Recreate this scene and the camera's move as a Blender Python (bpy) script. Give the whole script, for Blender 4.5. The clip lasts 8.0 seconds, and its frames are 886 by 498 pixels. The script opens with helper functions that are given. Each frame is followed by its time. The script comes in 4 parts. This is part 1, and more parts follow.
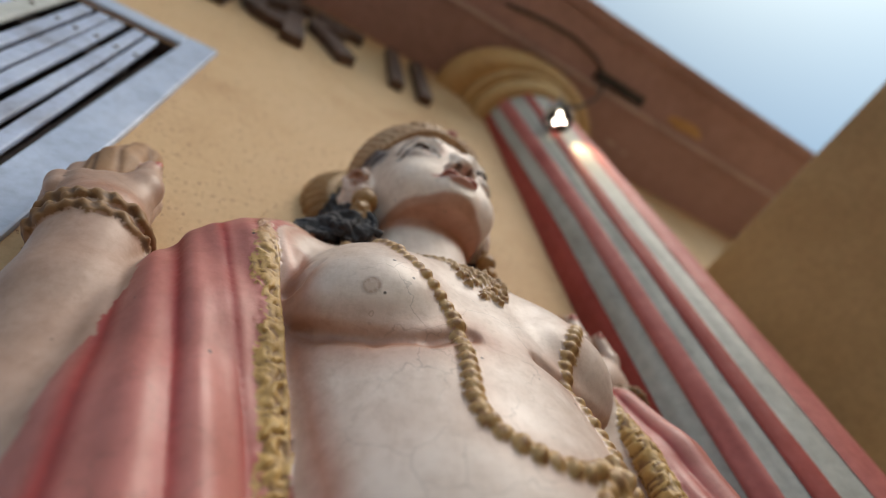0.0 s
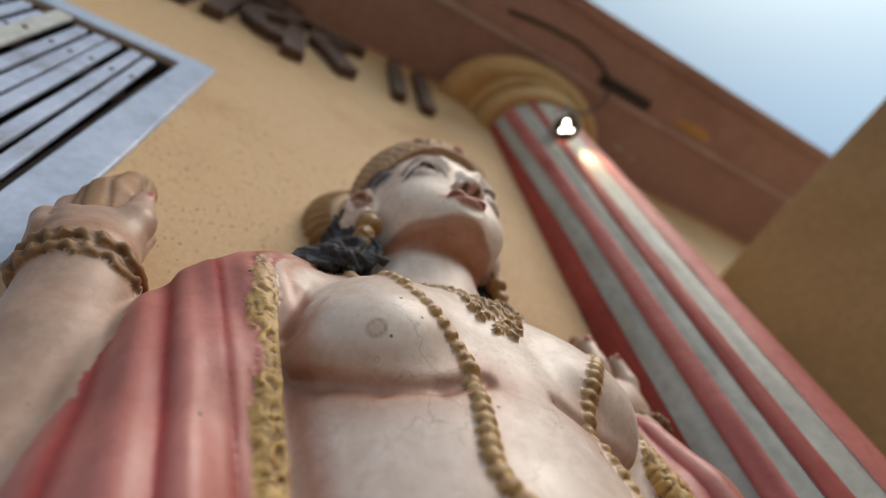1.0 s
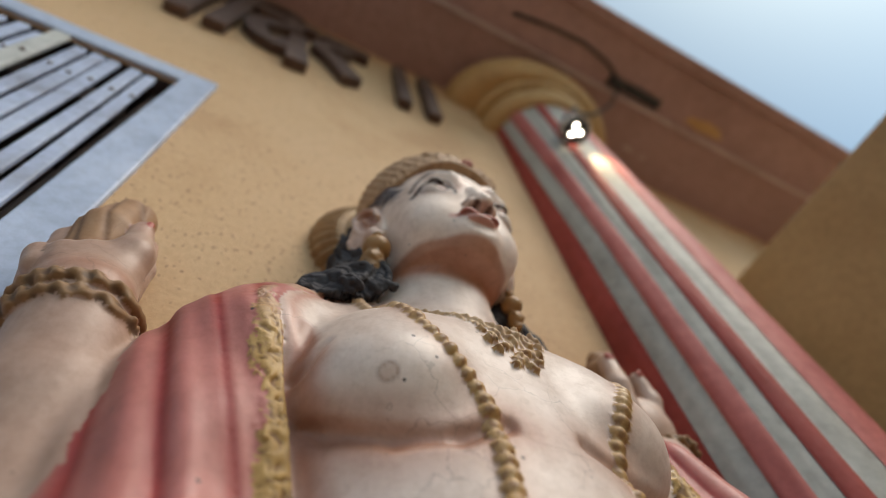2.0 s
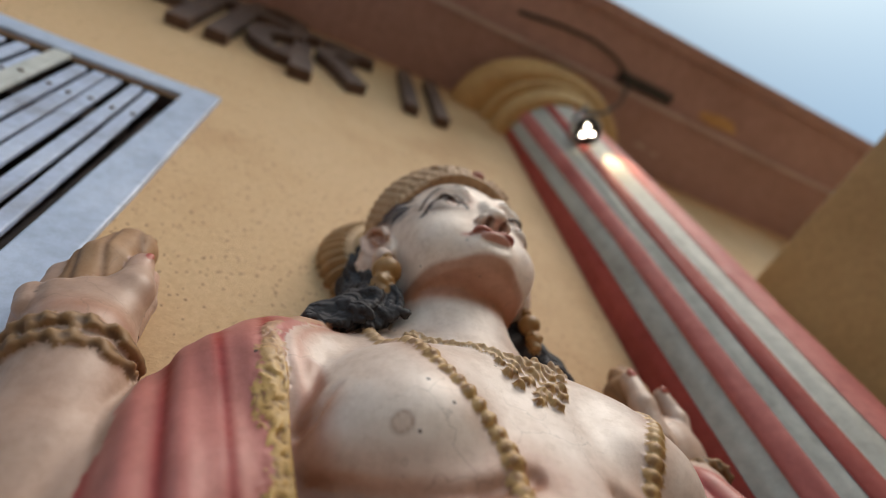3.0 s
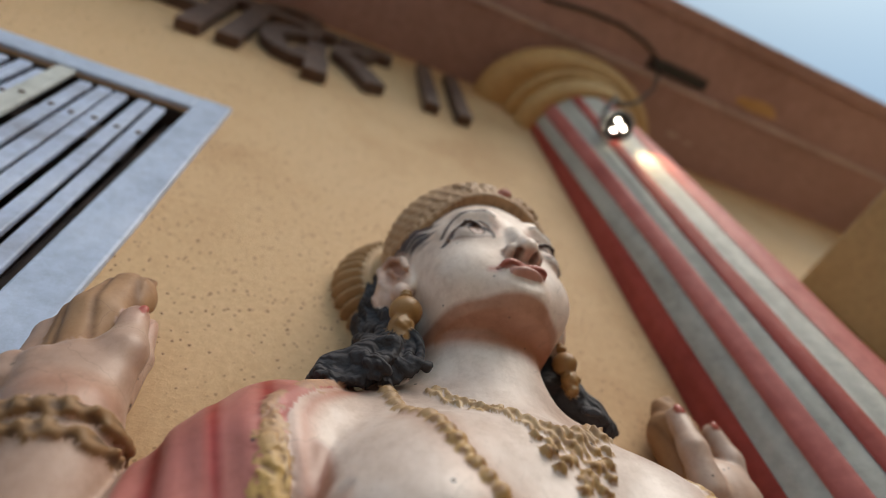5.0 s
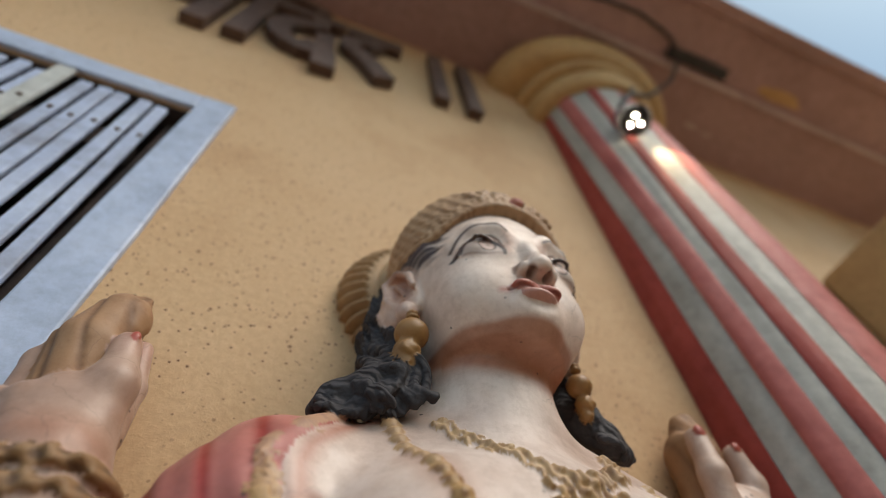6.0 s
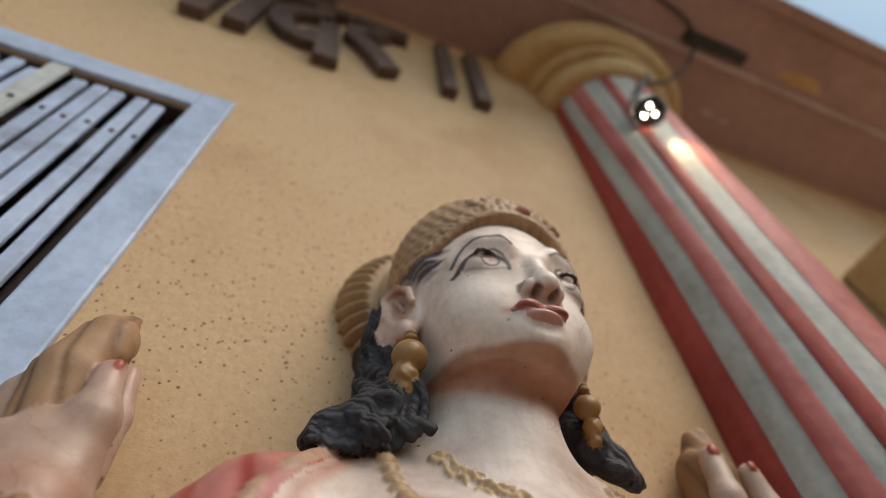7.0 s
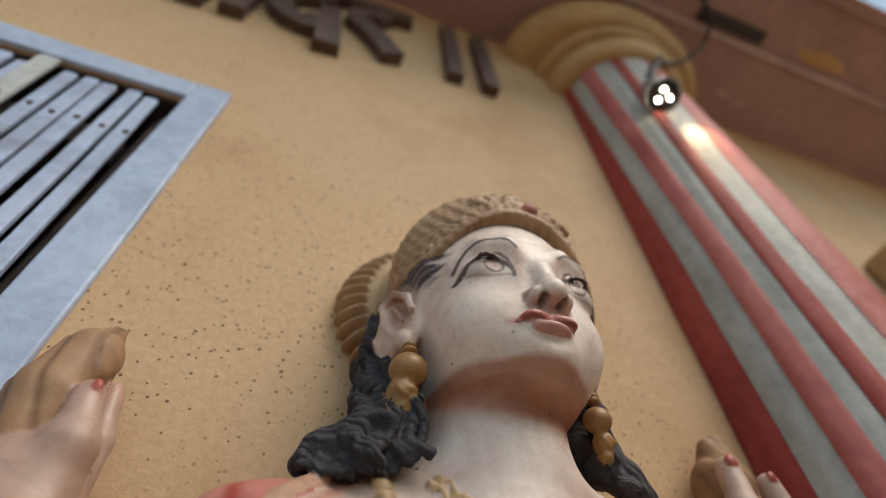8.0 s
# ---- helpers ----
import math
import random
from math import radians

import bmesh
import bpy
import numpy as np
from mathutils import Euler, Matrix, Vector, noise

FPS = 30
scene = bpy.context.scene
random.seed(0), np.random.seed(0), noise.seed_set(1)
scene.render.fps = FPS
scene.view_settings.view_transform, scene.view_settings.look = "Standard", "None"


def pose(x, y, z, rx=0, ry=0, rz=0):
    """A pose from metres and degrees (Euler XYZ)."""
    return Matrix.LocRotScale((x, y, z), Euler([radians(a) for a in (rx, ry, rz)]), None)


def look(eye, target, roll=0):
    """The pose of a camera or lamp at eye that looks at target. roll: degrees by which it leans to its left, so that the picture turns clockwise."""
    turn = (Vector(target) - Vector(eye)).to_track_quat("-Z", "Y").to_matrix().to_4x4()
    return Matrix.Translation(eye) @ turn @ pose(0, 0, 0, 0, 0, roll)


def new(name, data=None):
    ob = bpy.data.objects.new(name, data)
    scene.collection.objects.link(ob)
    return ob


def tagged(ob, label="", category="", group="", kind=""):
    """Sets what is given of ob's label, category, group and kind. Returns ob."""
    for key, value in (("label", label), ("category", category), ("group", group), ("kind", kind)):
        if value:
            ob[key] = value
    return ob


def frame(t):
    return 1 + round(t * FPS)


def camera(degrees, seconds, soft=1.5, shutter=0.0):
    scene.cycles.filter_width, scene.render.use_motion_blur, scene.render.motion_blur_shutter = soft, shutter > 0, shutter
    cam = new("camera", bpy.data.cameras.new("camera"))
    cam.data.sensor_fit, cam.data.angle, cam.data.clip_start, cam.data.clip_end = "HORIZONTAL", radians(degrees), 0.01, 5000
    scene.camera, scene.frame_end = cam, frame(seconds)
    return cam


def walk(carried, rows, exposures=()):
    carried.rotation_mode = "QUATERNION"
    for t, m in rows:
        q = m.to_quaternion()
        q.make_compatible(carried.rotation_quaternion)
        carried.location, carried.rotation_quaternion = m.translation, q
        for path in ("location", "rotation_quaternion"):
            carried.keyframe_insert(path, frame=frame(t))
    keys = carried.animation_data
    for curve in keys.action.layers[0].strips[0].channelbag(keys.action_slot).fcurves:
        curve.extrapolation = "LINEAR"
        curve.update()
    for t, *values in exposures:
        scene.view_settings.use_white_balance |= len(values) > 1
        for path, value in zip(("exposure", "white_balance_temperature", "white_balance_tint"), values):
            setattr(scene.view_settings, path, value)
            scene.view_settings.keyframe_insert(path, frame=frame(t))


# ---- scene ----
cam = camera(80.0, 8.0, soft=0.8)
PATH = [
    (0, (-0.195, -0.372, 1.204), (0.475, 0.494, 2.878), -9.6),
    (0.5, (-0.195, -0.374, 1.222), (0.461, 0.489, 2.903), -9.8),
    (1, (-0.195, -0.375, 1.239), (0.446, 0.487, 2.926), -10.0),
    (1.5, (-0.196, -0.376, 1.255), (0.431, 0.488, 2.947), -10.1),
    (3, (-0.199, -0.384, 1.305), (0.38, 0.51, 2.999), -9.8),
    (3.5, (-0.2, -0.386, 1.322), (0.366, 0.52, 3.012), -9.4),
    (4, (-0.2, -0.39, 1.34), (0.348, 0.535, 3.026), -8.7),
    (4.5, (-0.198, -0.393, 1.357), (0.329, 0.554, 3.038), -7.7),
    (6, (-0.195, -0.406, 1.412), (0.287, 0.62, 3.059), -4.3),
    (6.5, (-0.192, -0.414, 1.43), (0.279, 0.647, 3.059), -3.4),
    (7, (-0.188, -0.418, 1.449), (0.272, 0.673, 3.061), -2.5),
    (7.5, (-0.185, -0.419, 1.466), (0.268, 0.703, 3.058), -1.9),
    (8, (-0.179, -0.419, 1.483), (0.263, 0.734, 3.056), -1.4),
]
cam.data.dof.use_dof = True
cam.data.dof.focus_distance = 0.395
cam.data.dof.aperture_fstop = 2.5
walk(cam, [(t, look(eye, target, roll)) for t, eye, target, roll in PATH])

# ---- light ----
world = bpy.data.worlds.new("sky_world")
scene.world = world
world.use_nodes = True
wn = world.node_tree.nodes
sky = wn.new("ShaderNodeTexSky")
sky.sky_type = "NISHITA"
sky.sun_disc = False
SUN_EL, SUN_AZ = 51.0, 148.0
sky.sun_elevation = radians(SUN_EL)
sky.sun_rotation = radians(SUN_AZ)
sky.air_density, sky.dust_density, sky.ozone_density = 0.9, 1.8, 0.3
wn["Background"].inputs["Strength"].default_value = 0.15
haze = wn.new("ShaderNodeMix")
haze.data_type, haze.blend_type = "RGBA", "MULTIPLY"
haze.inputs[0].default_value = 1.0
haze.inputs[7].default_value = (1.05, 1.23, 1.12, 1)
world.node_tree.links.new(sky.outputs["Color"], haze.inputs[6])
world.node_tree.links.new(haze.outputs[2], wn["Background"].inputs["Color"])

sun_data = bpy.data.lights.new("sun", "SUN")
sun_data.energy, sun_data.angle, sun_data.color = 1.8, radians(34), (1.0, 0.86, 0.78)
sun = new("sun", sun_data)
az = radians(SUN_AZ)
sun_dir = Vector((math.sin(az) * math.cos(radians(SUN_EL)), math.cos(az) * math.cos(radians(SUN_EL)), math.sin(radians(SUN_EL))))
sun.matrix_world = look(tuple(sun_dir * 12), (0, 0, 0))


# ---- materials ----
def shader(name):
    m = bpy.data.materials.new(name)
    m.use_nodes = True
    nt = m.node_tree
    return m, nt, nt.nodes["Principled BSDF"]


def nnode(nt, kind, **values):
    n = nt.nodes.new(kind)
    for key, value in values.items():
        n.inputs[key].default_value = value
    return n


def coords(nt, scale=(1, 1, 1)):
    tc = nt.nodes.new("ShaderNodeTexCoord")
    mp = nt.nodes.new("ShaderNodeMapping")
    mp.inputs["Scale"].default_value = scale
    nt.links.new(tc.outputs["Object"], mp.inputs["Vector"])
    return mp.outputs["Vector"]


def ramp(nt, fac, stops):
    r = nt.nodes.new("ShaderNodeValToRGB")
    el = r.color_ramp.elements
    while len(el) < len(stops):
        el.new(0.5)
    for e, (p, c) in zip(el, stops):
        e.position, e.color = p, (*c, 1) if len(c) == 3 else c
    nt.links.new(fac, r.inputs["Fac"])
    return r.outputs["Color"]


def mixed(nt, fac, a, b, blend="MIX"):
    m = nt.nodes.new("ShaderNodeMix")
    m.data_type, m.blend_type = "RGBA", blend
    for slot, v in (("Factor", fac), ("A", a), ("B", b)):
        sock = [s for s in m.inputs if s.name == slot and (s.type == "VALUE" if slot == "Factor" else s.type == "RGBA")][0]
        if isinstance(v, (int, float)):
            sock.default_value = v
        elif isinstance(v, tuple):
            sock.default_value = (*v, 1)
        else:
            nt.links.new(v, sock)
    return [s for s in m.outputs if s.type == "RGBA"][0]


def fractal(nt, vec, scale, detail=6.0, rough=0.6):
    n = nnode(nt, "ShaderNodeTexNoise", Scale=scale, Detail=detail, Roughness=rough)
    nt.links.new(vec, n.inputs["Vector"])
    return n.outputs["Fac"]


def bumped(nt, bsdf, height, strength, distance, normal=None):
    b = nnode(nt, "ShaderNodeBump", Strength=strength, Distance=distance)
    nt.links.new(height, b.inputs["Height"])
    if normal is not None:
        nt.links.new(normal, b.inputs["Normal"])
    nt.links.new(b.outputs["Normal"], bsdf.inputs["Normal"])
    return b.outputs["Normal"]


def painted(name, base, dark, light, rough=0.7, grain=60.0, relief=0.002, stain=3.0, specks=0.0, strength=0.5, mottle=0.5):
    """Weathered paint or plaster: broad stains, fine grain, optional dark specks."""
    m, nt, bsdf = shader(name)
    v = coords(nt)
    broad = fractal(nt, v, stain, 5)
    fine = fractal(nt, v, grain, 8, 0.7)
    col = ramp(nt, broad, [(0.3, dark), (0.5, base), (0.72, light)])
    col = mixed(nt, mottle, col, ramp(nt, fine, [(0.3, (0.55, 0.55, 0.55)), (0.6, (1, 1, 1))]), "MULTIPLY")
    if specks:
        vo = nnode(nt, "ShaderNodeTexVoronoi", Scale=specks, Randomness=1.0)
        nt.links.new(v, vo.inputs["Vector"])
        gate = fractal(nt, v, 5.0, 3)
        ragged = nt.nodes.new("ShaderNodeMath")
        ragged.operation, ragged.inputs[2].default_value = "MULTIPLY_ADD", 0.02
        ragged.inputs[1].default_value = 0.62
        nt.links.new(fractal(nt, v, specks * 0.9, 3), ragged.inputs[0])
        away = nt.nodes.new("ShaderNodeMath")
        away.operation = "ADD"
        nt.links.new(ragged.outputs[0], away.inputs[0])
        nt.links.new(vo.outputs["Distance"], away.inputs[1])
        dots = ramp(nt, away.outputs[0], [(0.445, (1, 1, 1)), (0.52, (0, 0, 0))])
        gated = mixed(nt, 1.0, dots, ramp(nt, gate, [(0.32, (0, 0, 0)), (0.46, (0.95, 0.95, 0.95))]), "MULTIPLY")
        col = mixed(nt, gated, col, (0.13, 0.055, 0.02))
    nt.links.new(col, bsdf.inputs["Base Color"])
    rg = ramp(nt, fine, [(0.3, (rough + 0.12,) * 3), (0.7, (rough - 0.1,) * 3)])
    nt.links.new(rg, bsdf.inputs["Roughness"])
    bumped(nt, bsdf, fine, strength, relief)
    return m


M_WALL = painted("ochre_plaster", (0.60, 0.385, 0.205), (0.49, 0.285, 0.135), (0.63, 0.42, 0.24), 0.75, 110, 0.003, 2.6, specks=125, strength=0.45, mottle=0.3)
M_SIDE = painted("ochre_side_plaster", (0.54, 0.335, 0.15), (0.44, 0.255, 0.105), (0.59, 0.38, 0.18), 0.8, 70, 0.003, 1.6)
M_SOFFIT = painted("brown_soffit_paint", (0.43, 0.27, 0.24), (0.34, 0.205, 0.175), (0.49, 0.32, 0.29), 0.7, 40, 0.002, 1.8)
M_LIP = painted("pale_drip_edge", (0.58, 0.45, 0.42), (0.45, 0.33, 0.30), (0.64, 0.52, 0.49), 0.7, 50, 0.001, 4)
M_RED = painted("red_paint", (0.38, 0.052, 0.036), (0.29, 0.038, 0.026), (0.43, 0.075, 0.052), 0.68, 60, 0.001, 5)
M_PINK = painted("pink_paint", (0.52, 0.14, 0.118), (0.40, 0.09, 0.075), (0.56, 0.20, 0.17), 0.65, 60, 0.001, 5)
M_GREY = painted("pale_grey_paint", (0.46, 0.44, 0.39), (0.34, 0.32, 0.28), (0.53, 0.51, 0.455), 0.6, 60, 0.001, 6)
M_CAP = painted("ochre_capital_paint", (0.60, 0.37, 0.15), (0.44, 0.25, 0.09), (0.66, 0.43, 0.19), 0.65, 60, 0.002, 4)
M_FRAME = painted("bluish_white_frame_paint", (0.45, 0.52, 0.68), (0.33, 0.38, 0.50), (0.52, 0.58, 0.73), 0.45, 70, 0.001, 7)
M_SLAT = painted("greyish_white_slat_paint", (0.45, 0.51, 0.68), (0.30, 0.31, 0.38), (0.52, 0.58, 0.74), 0.5, 60, 0.0015, 9)
M_SLAT2 = painted("bare_grey_slat", (0.52, 0.52, 0.50), (0.40, 0.39, 0.36), (0.6, 0.6, 0.57), 0.7, 60, 0.0015, 12)
# Near black: shade of the window's gaps put into the boards' colour.
M_GAP_SHADE = painted("gap_shade_dark", (0.045, 0.03, 0.026), (0.028, 0.02, 0.018), (0.085, 0.055, 0.045), 0.8, 60, 0.001, 12)
M_DARK = painted("unlit_room_black", (0.05, 0.04, 0.04), (0.04, 0.03, 0.03), (0.06, 0.05, 0.05), 0.9, 20, 0.001, 2)
M_LETTER = painted("dark_brown_letter_paint", (0.105, 0.058, 0.042), (0.07, 0.04, 0.03), (0.15, 0.085, 0.06), 0.55, 50, 0.0015, 12)
M_GROUND = painted("concrete_paving", (0.30, 0.225, 0.17), (0.23, 0.165, 0.125), (0.35, 0.27, 0.21), 0.85, 30, 0.003, 0.7)
M_STONE = painted("cement_plinth", (0.36, 0.32, 0.27), (0.28, 0.24, 0.2), (0.42, 0.38, 0.32), 0.85, 40, 0.002, 3)
M_NAIL = painted("rusty_nail", (0.10, 0.06, 0.045), (0.06, 0.04, 0.03), (0.16, 0.09, 0.06), 0.6, 200, 0.0005, 30)
M_CABLE = painted("black_cable", (0.03, 0.028, 0.028), (0.02, 0.02, 0.02), (0.045, 0.04, 0.04), 0.5, 60, 0.0005, 10)


def steel():
    m, nt, bsdf = shader("dull_grey_metal")
    v = coords(nt)
    nt.links.new(ramp(nt, fractal(nt, v, 40), [(0.3, (0.22, 0.22, 0.23)), (0.7, (0.45, 0.45, 0.47))]), bsdf.inputs["Base Color"])
    bsdf.inputs["Metallic"].default_value = 0.7
    bsdf.inputs["Roughness"].default_value = 0.45
    return m


M_STEEL = steel()


def glowing(name, colour, strength):
    m, nt, bsdf = shader(name)
    bsdf.inputs["Base Color"].default_value = (0.8, 0.78, 0.7, 1)
    bsdf.inputs["Emission Color"].default_value = (*colour, 1)
    bsdf.inputs["Emission Strength"].default_value = strength
    return m


M_LED = glowing("lit_led", (1.0, 0.88, 0.68), 60.0)


def statue_paint():
    """The statue's own painted colours, with dirt, fine cracks and an oil-paint sheen."""
    m, nt, bsdf = shader("statue_oil_paint")
    at = nt.nodes.new("ShaderNodeAttribute")
    at.attribute_name = "paint"
    v = coords(nt)
    broad = fractal(nt, v, 14, 6, 0.65)
    fine = fractal(nt, v, 160, 6, 0.7)
    streak = fractal(nt, coords(nt, (60, 60, 9)), 1.0, 5, 0.6)
    col = mixed(nt, 0.42, at.outputs["Color"], ramp(nt, broad, [(0.34, (0.60, 0.46, 0.37)), (0.60, (1, 1, 1))]), "MULTIPLY")
    col = mixed(nt, 0.4, col, ramp(nt, fractal(nt, v, 70, 6, 0.75), [(0.36, (0.66, 0.58, 0.52)), (0.55, (1, 1, 1))]), "MULTIPLY")
    col = mixed(nt, 0.22, col, ramp(nt, streak, [(0.35, (0.7, 0.66, 0.62)), (0.6, (1, 1, 1))]), "MULTIPLY")
    vo = nnode(nt, "ShaderNodeTexVoronoi", Scale=48.0, Randomness=1.0)
    nt.links.new(v, vo.inputs["Vector"])
    dots = ramp(nt, vo.outputs["Distance"], [(0.055, (1, 1, 1)), (0.085, (0, 0, 0))])
    gate = ramp(nt, fractal(nt, v, 9, 2), [(0.48, (0, 0, 0)), (0.56, (0.9, 0.9, 0.9))])
    col = mixed(nt, mixed(nt, 1.0, dots, gate, "MULTIPLY"), col, (0.05, 0.03, 0.025))
    ck = nnode(nt, "ShaderNodeTexVoronoi", Scale=22.0, Randomness=1.0)
    ck.feature = "DISTANCE_TO_EDGE"
    wob = nt.nodes.new("ShaderNodeVectorMath")
    wob.operation = "ADD"
    nz = nnode(nt, "ShaderNodeTexNoise", Scale=30.0, Detail=4.0)
    nt.links.new(v, nz.inputs["Vector"])
    sc = nt.nodes.new("ShaderNodeVectorMath")
    sc.operation = "SCALE"
    sc.inputs["Scale"].default_value = 0.04
    nt.links.new(nz.outputs["Color"], sc.inputs[0])
    nt.links.new(v, wob.inputs[0])
    nt.links.new(sc.outputs[0], wob.inputs[1])
    nt.links.new(wob.outputs[0], ck.inputs["Vector"])
    line = ramp(nt, ck.outputs["Distance"], [(0.004, (1, 1, 1)), (0.012, (0, 0, 0))])
    gate2 = ramp(nt, fractal(nt, v, 7, 2), [(0.52, (0, 0, 0)), (0.62, (0.3, 0.3, 0.3))])
    col = mixed(nt, mixed(nt, 1.0, line, gate2, "MULTIPLY"), col, (0.12, 0.07, 0.05))
    nt.links.new(col, bsdf.inputs["Base Color"])
    wear = nt.nodes.new("ShaderNodeMath")
    wear.operation = "MULTIPLY"
    nt.links.new(at.outputs["Alpha"], wear.inputs[0])
    nt.links.new(ramp(nt, broad, [(0.3, (1.3,) * 3), (0.65, (0.85,) * 3)]), wear.inputs[1])
    nt.links.new(wear.outputs[0], bsdf.inputs["Roughness"])
    first = bumped(nt, bsdf, fine, 0.25, 0.0012)
    locks = nt.nodes.new("ShaderNodeAttribute")
    locks.attribute_name = "locks"
    wv = nnode(nt, "ShaderNodeTexWave", Scale=62.0, Distortion=11.0, Detail=3.0)
    wv.inputs["Detail Scale"].default_value = 0.6
    wv.bands_direction = "DIAGONAL"
    nt.links.new(v, wv.inputs["Vector"])
    gain = nt.nodes.new("ShaderNodeMath")
    gain.operation = "MULTIPLY"
    nt.links.new(wv.outputs["Fac"], gain.inputs[0])
    nt.links.new(locks.outputs["Fac"], gain.inputs[1])
    bumped(nt, bsdf, gain.outputs[0], 0.55, 0.0028, first)
    return m


M_STATUE = statue_paint()


# ---- mesh helpers ----
def part(name, bm, material, parent=None, label="", smooth=False):
    me = bpy.data.meshes.new(name)
    bm.to_mesh(me)
    bm.free()
    me.materials.append(material)
    if smooth:
        me.polygons.foreach_set("use_smooth", [True] * len(me.polygons))
    ob = new(name, me)
    if parent is not None:
        ob.parent = parent
    if label:
        tagged(ob, label)
    return ob


def box(bm, x0, x1, y0, y1, z0, z1, bevel=0.0):
    made = bmesh.ops.create_cube(bm, size=1.0, matrix=Matrix.LocRotScale(((x0 + x1) / 2, (y0 + y1) / 2, (z0 + z1) / 2), None, (x1 - x0, y1 - y0, z1 - z0)))
    if bevel:
        edges = {e for v in made["verts"] for e in v.link_edges}
        bmesh.ops.bevel(bm, geom=list(edges), offset=bevel, segments=2, affect="EDGES", profile=0.5)
    return bm


def boxed(*args, **kw):
    return box(bmesh.new(), *args, **kw)


def worn(bm, amount, scale, cuts=0):
    """Uneven, hand-made edges."""
    if cuts:
        bmesh.ops.subdivide_edges(bm, edges=bm.edges[:], cuts=cuts, use_grid_fill=True)
    for v in bm.verts:
        v.co += Vector(noise.noise_vector(v.co * scale)) * amount
    return bm


def tube(bm, pts, radius, sides=10):
    """A round cord through points."""
    rings = []
    pts = [Vector(p) for p in pts]
    for i, p in enumerate(pts):
        way = (pts[min(i + 1, len(pts) - 1)] - pts[max(i - 1, 0)]).normalized()
        q = way.to_track_quat("Z", "Y")
        rings.append([bm.verts.new(p + q @ Vector((radius * math.cos(a), radius * math.sin(a), 0))) for a in np.linspace(0, 2 * math.pi, sides, endpoint=False)])
    for a, b in zip(rings, rings[1:]):
        for i in range(sides):
            bm.faces.new((a[i], a[(i + 1) % sides], b[(i + 1) % sides], b[i]))
    bm.faces.new(rings[0][::-1])
    bm.faces.new(rings[-1])
    return bm


def lathe(bm, profile, a=1.0, b=1.0, steps=64, start=0.0, end=2 * math.pi, centre=(0, 0)):
    """Turns (radius, z) pairs about z, into an ellipse of half axes a and b times the radius."""
    closed = abs(end - start - 2 * math.pi) < 1e-6
    angles = np.linspace(start, end, steps, endpoint=not closed)
    cols = [[bm.verts.new((centre[0] + a * r * math.cos(t), centre[1] + b * r * math.sin(t), z)) for r, z in profile] for t in angles]
    pairs = list(zip(cols, cols[1:])) + ([(cols[-1], cols[0])] if closed else [])
    for c0, c1 in pairs:
        for i in range(len(profile) - 1):
            bm.faces.new((c0[i], c1[i], c1[i + 1], c0[i + 1]))
    if closed:
        bm.faces.new([c[0] for c in cols][::-1])
        bm.faces.new([c[-1] for c in cols])
    return bm


# ---- setting ----
gm = bmesh.new()
bmesh.ops.create_grid(gm, x_segments=40, y_segments=40, size=400)
ground = tagged(part("ground", gm, M_GROUND), "pale worn concrete paving in front of the facade", "ground", kind="structure")

WX0, WX1, WZ0, WZ1 = -1.364, -0.421, 1.18, 2.243  # opening of the window
TOP = 3.2
wm = bmesh.new()
box(wm, -4.0, WX0, 0, 0.25, 0, TOP)
box(wm, WX1, 4.0, 0, 0.25, 0, TOP)
box(wm, WX0, WX1, 0, 0.25, 0, WZ0)
box(wm, WX0, WX1, 0, 0.25, WZ1, TOP)
wall = tagged(part("wall_north", wm, M_WALL), "rough ochre plaster facade wall with dark specks", "wall", kind="structure")

sm = boxed(1.05, 1.30, -3.0, -0.002, 0, 2.44, bevel=0.01)
side = tagged(part("wall_east", sm, M_SIDE), "plain brownish ochre plaster side wall, lower than the eaves", "wall", kind="structure")

# Closed room behind the window; its unlit dark is put into the wall colour.
rm = bmesh.new()
box(rm, -2.6, -0.2, 2.4, 2.5, 0.3, TOP)
box(rm, -2.7, -2.6, 0.25, 2.5, 0.3, TOP)
box(rm, -0.2, -0.1, 0.25, 2.5, 0.3, TOP)
box(rm, -2.6, -0.2, 0.25, 2.4, 0.2, 0.3)
room = tagged(part("wall_inside", rm, M_DARK), "walls behind the window, coloured near black for the unlit room", "wall", kind="structure")

# overhanging slab: inner band, pale drip edge, outer band, outer drip moulding
cm = bmesh.new()
box(cm, -4.0, 4.0, -0.244, 2.5, TOP, TOP + 0.30)
box(cm, -4.0, 4.0, -0.445, -0.2445, TOP + 0.012, TOP + 0.30)
box(cm, -4.0, 4.0, -0.490, -0.4455, TOP - 0.004, TOP + 0.30, bevel=0.006)
ceiling = tagged(part("ceiling", cm, M_SOFFIT), "brown painted underside of the overhanging roof slab", "ceiling", kind="structure")
lip = tagged(part("trim", worn(boxed(-4.0, 4.0, -0.262, -0.2445, TOP - 0.012, TOP + 0.011, bevel=0.003), 0.002, 3.0), M_LIP), "thin pale drip edge under the roof slab", "trim", kind="structure")

# Black strip stands in for the dark recess in the slab.
slot = tagged(part("slot_strip", worn(boxed(0.74, 0.98, -0.312, -0.274, TOP - 0.004, TOP + 0.0115, bevel=0.003), 0.002, 9.0, 2), M_CABLE), "black narrow strip standing for a dark slot under the roof slab", "conduit", kind="structure")

# ---- window ----
window = tagged(new("window_1"), "white painted wooden window with vertical slats, bluish in the shade", "window", kind="structure")
FX0, FX1, FZ0, FZ1 = WX0 - 0.054, -0.370, WZ0 - 0.054, 2.297


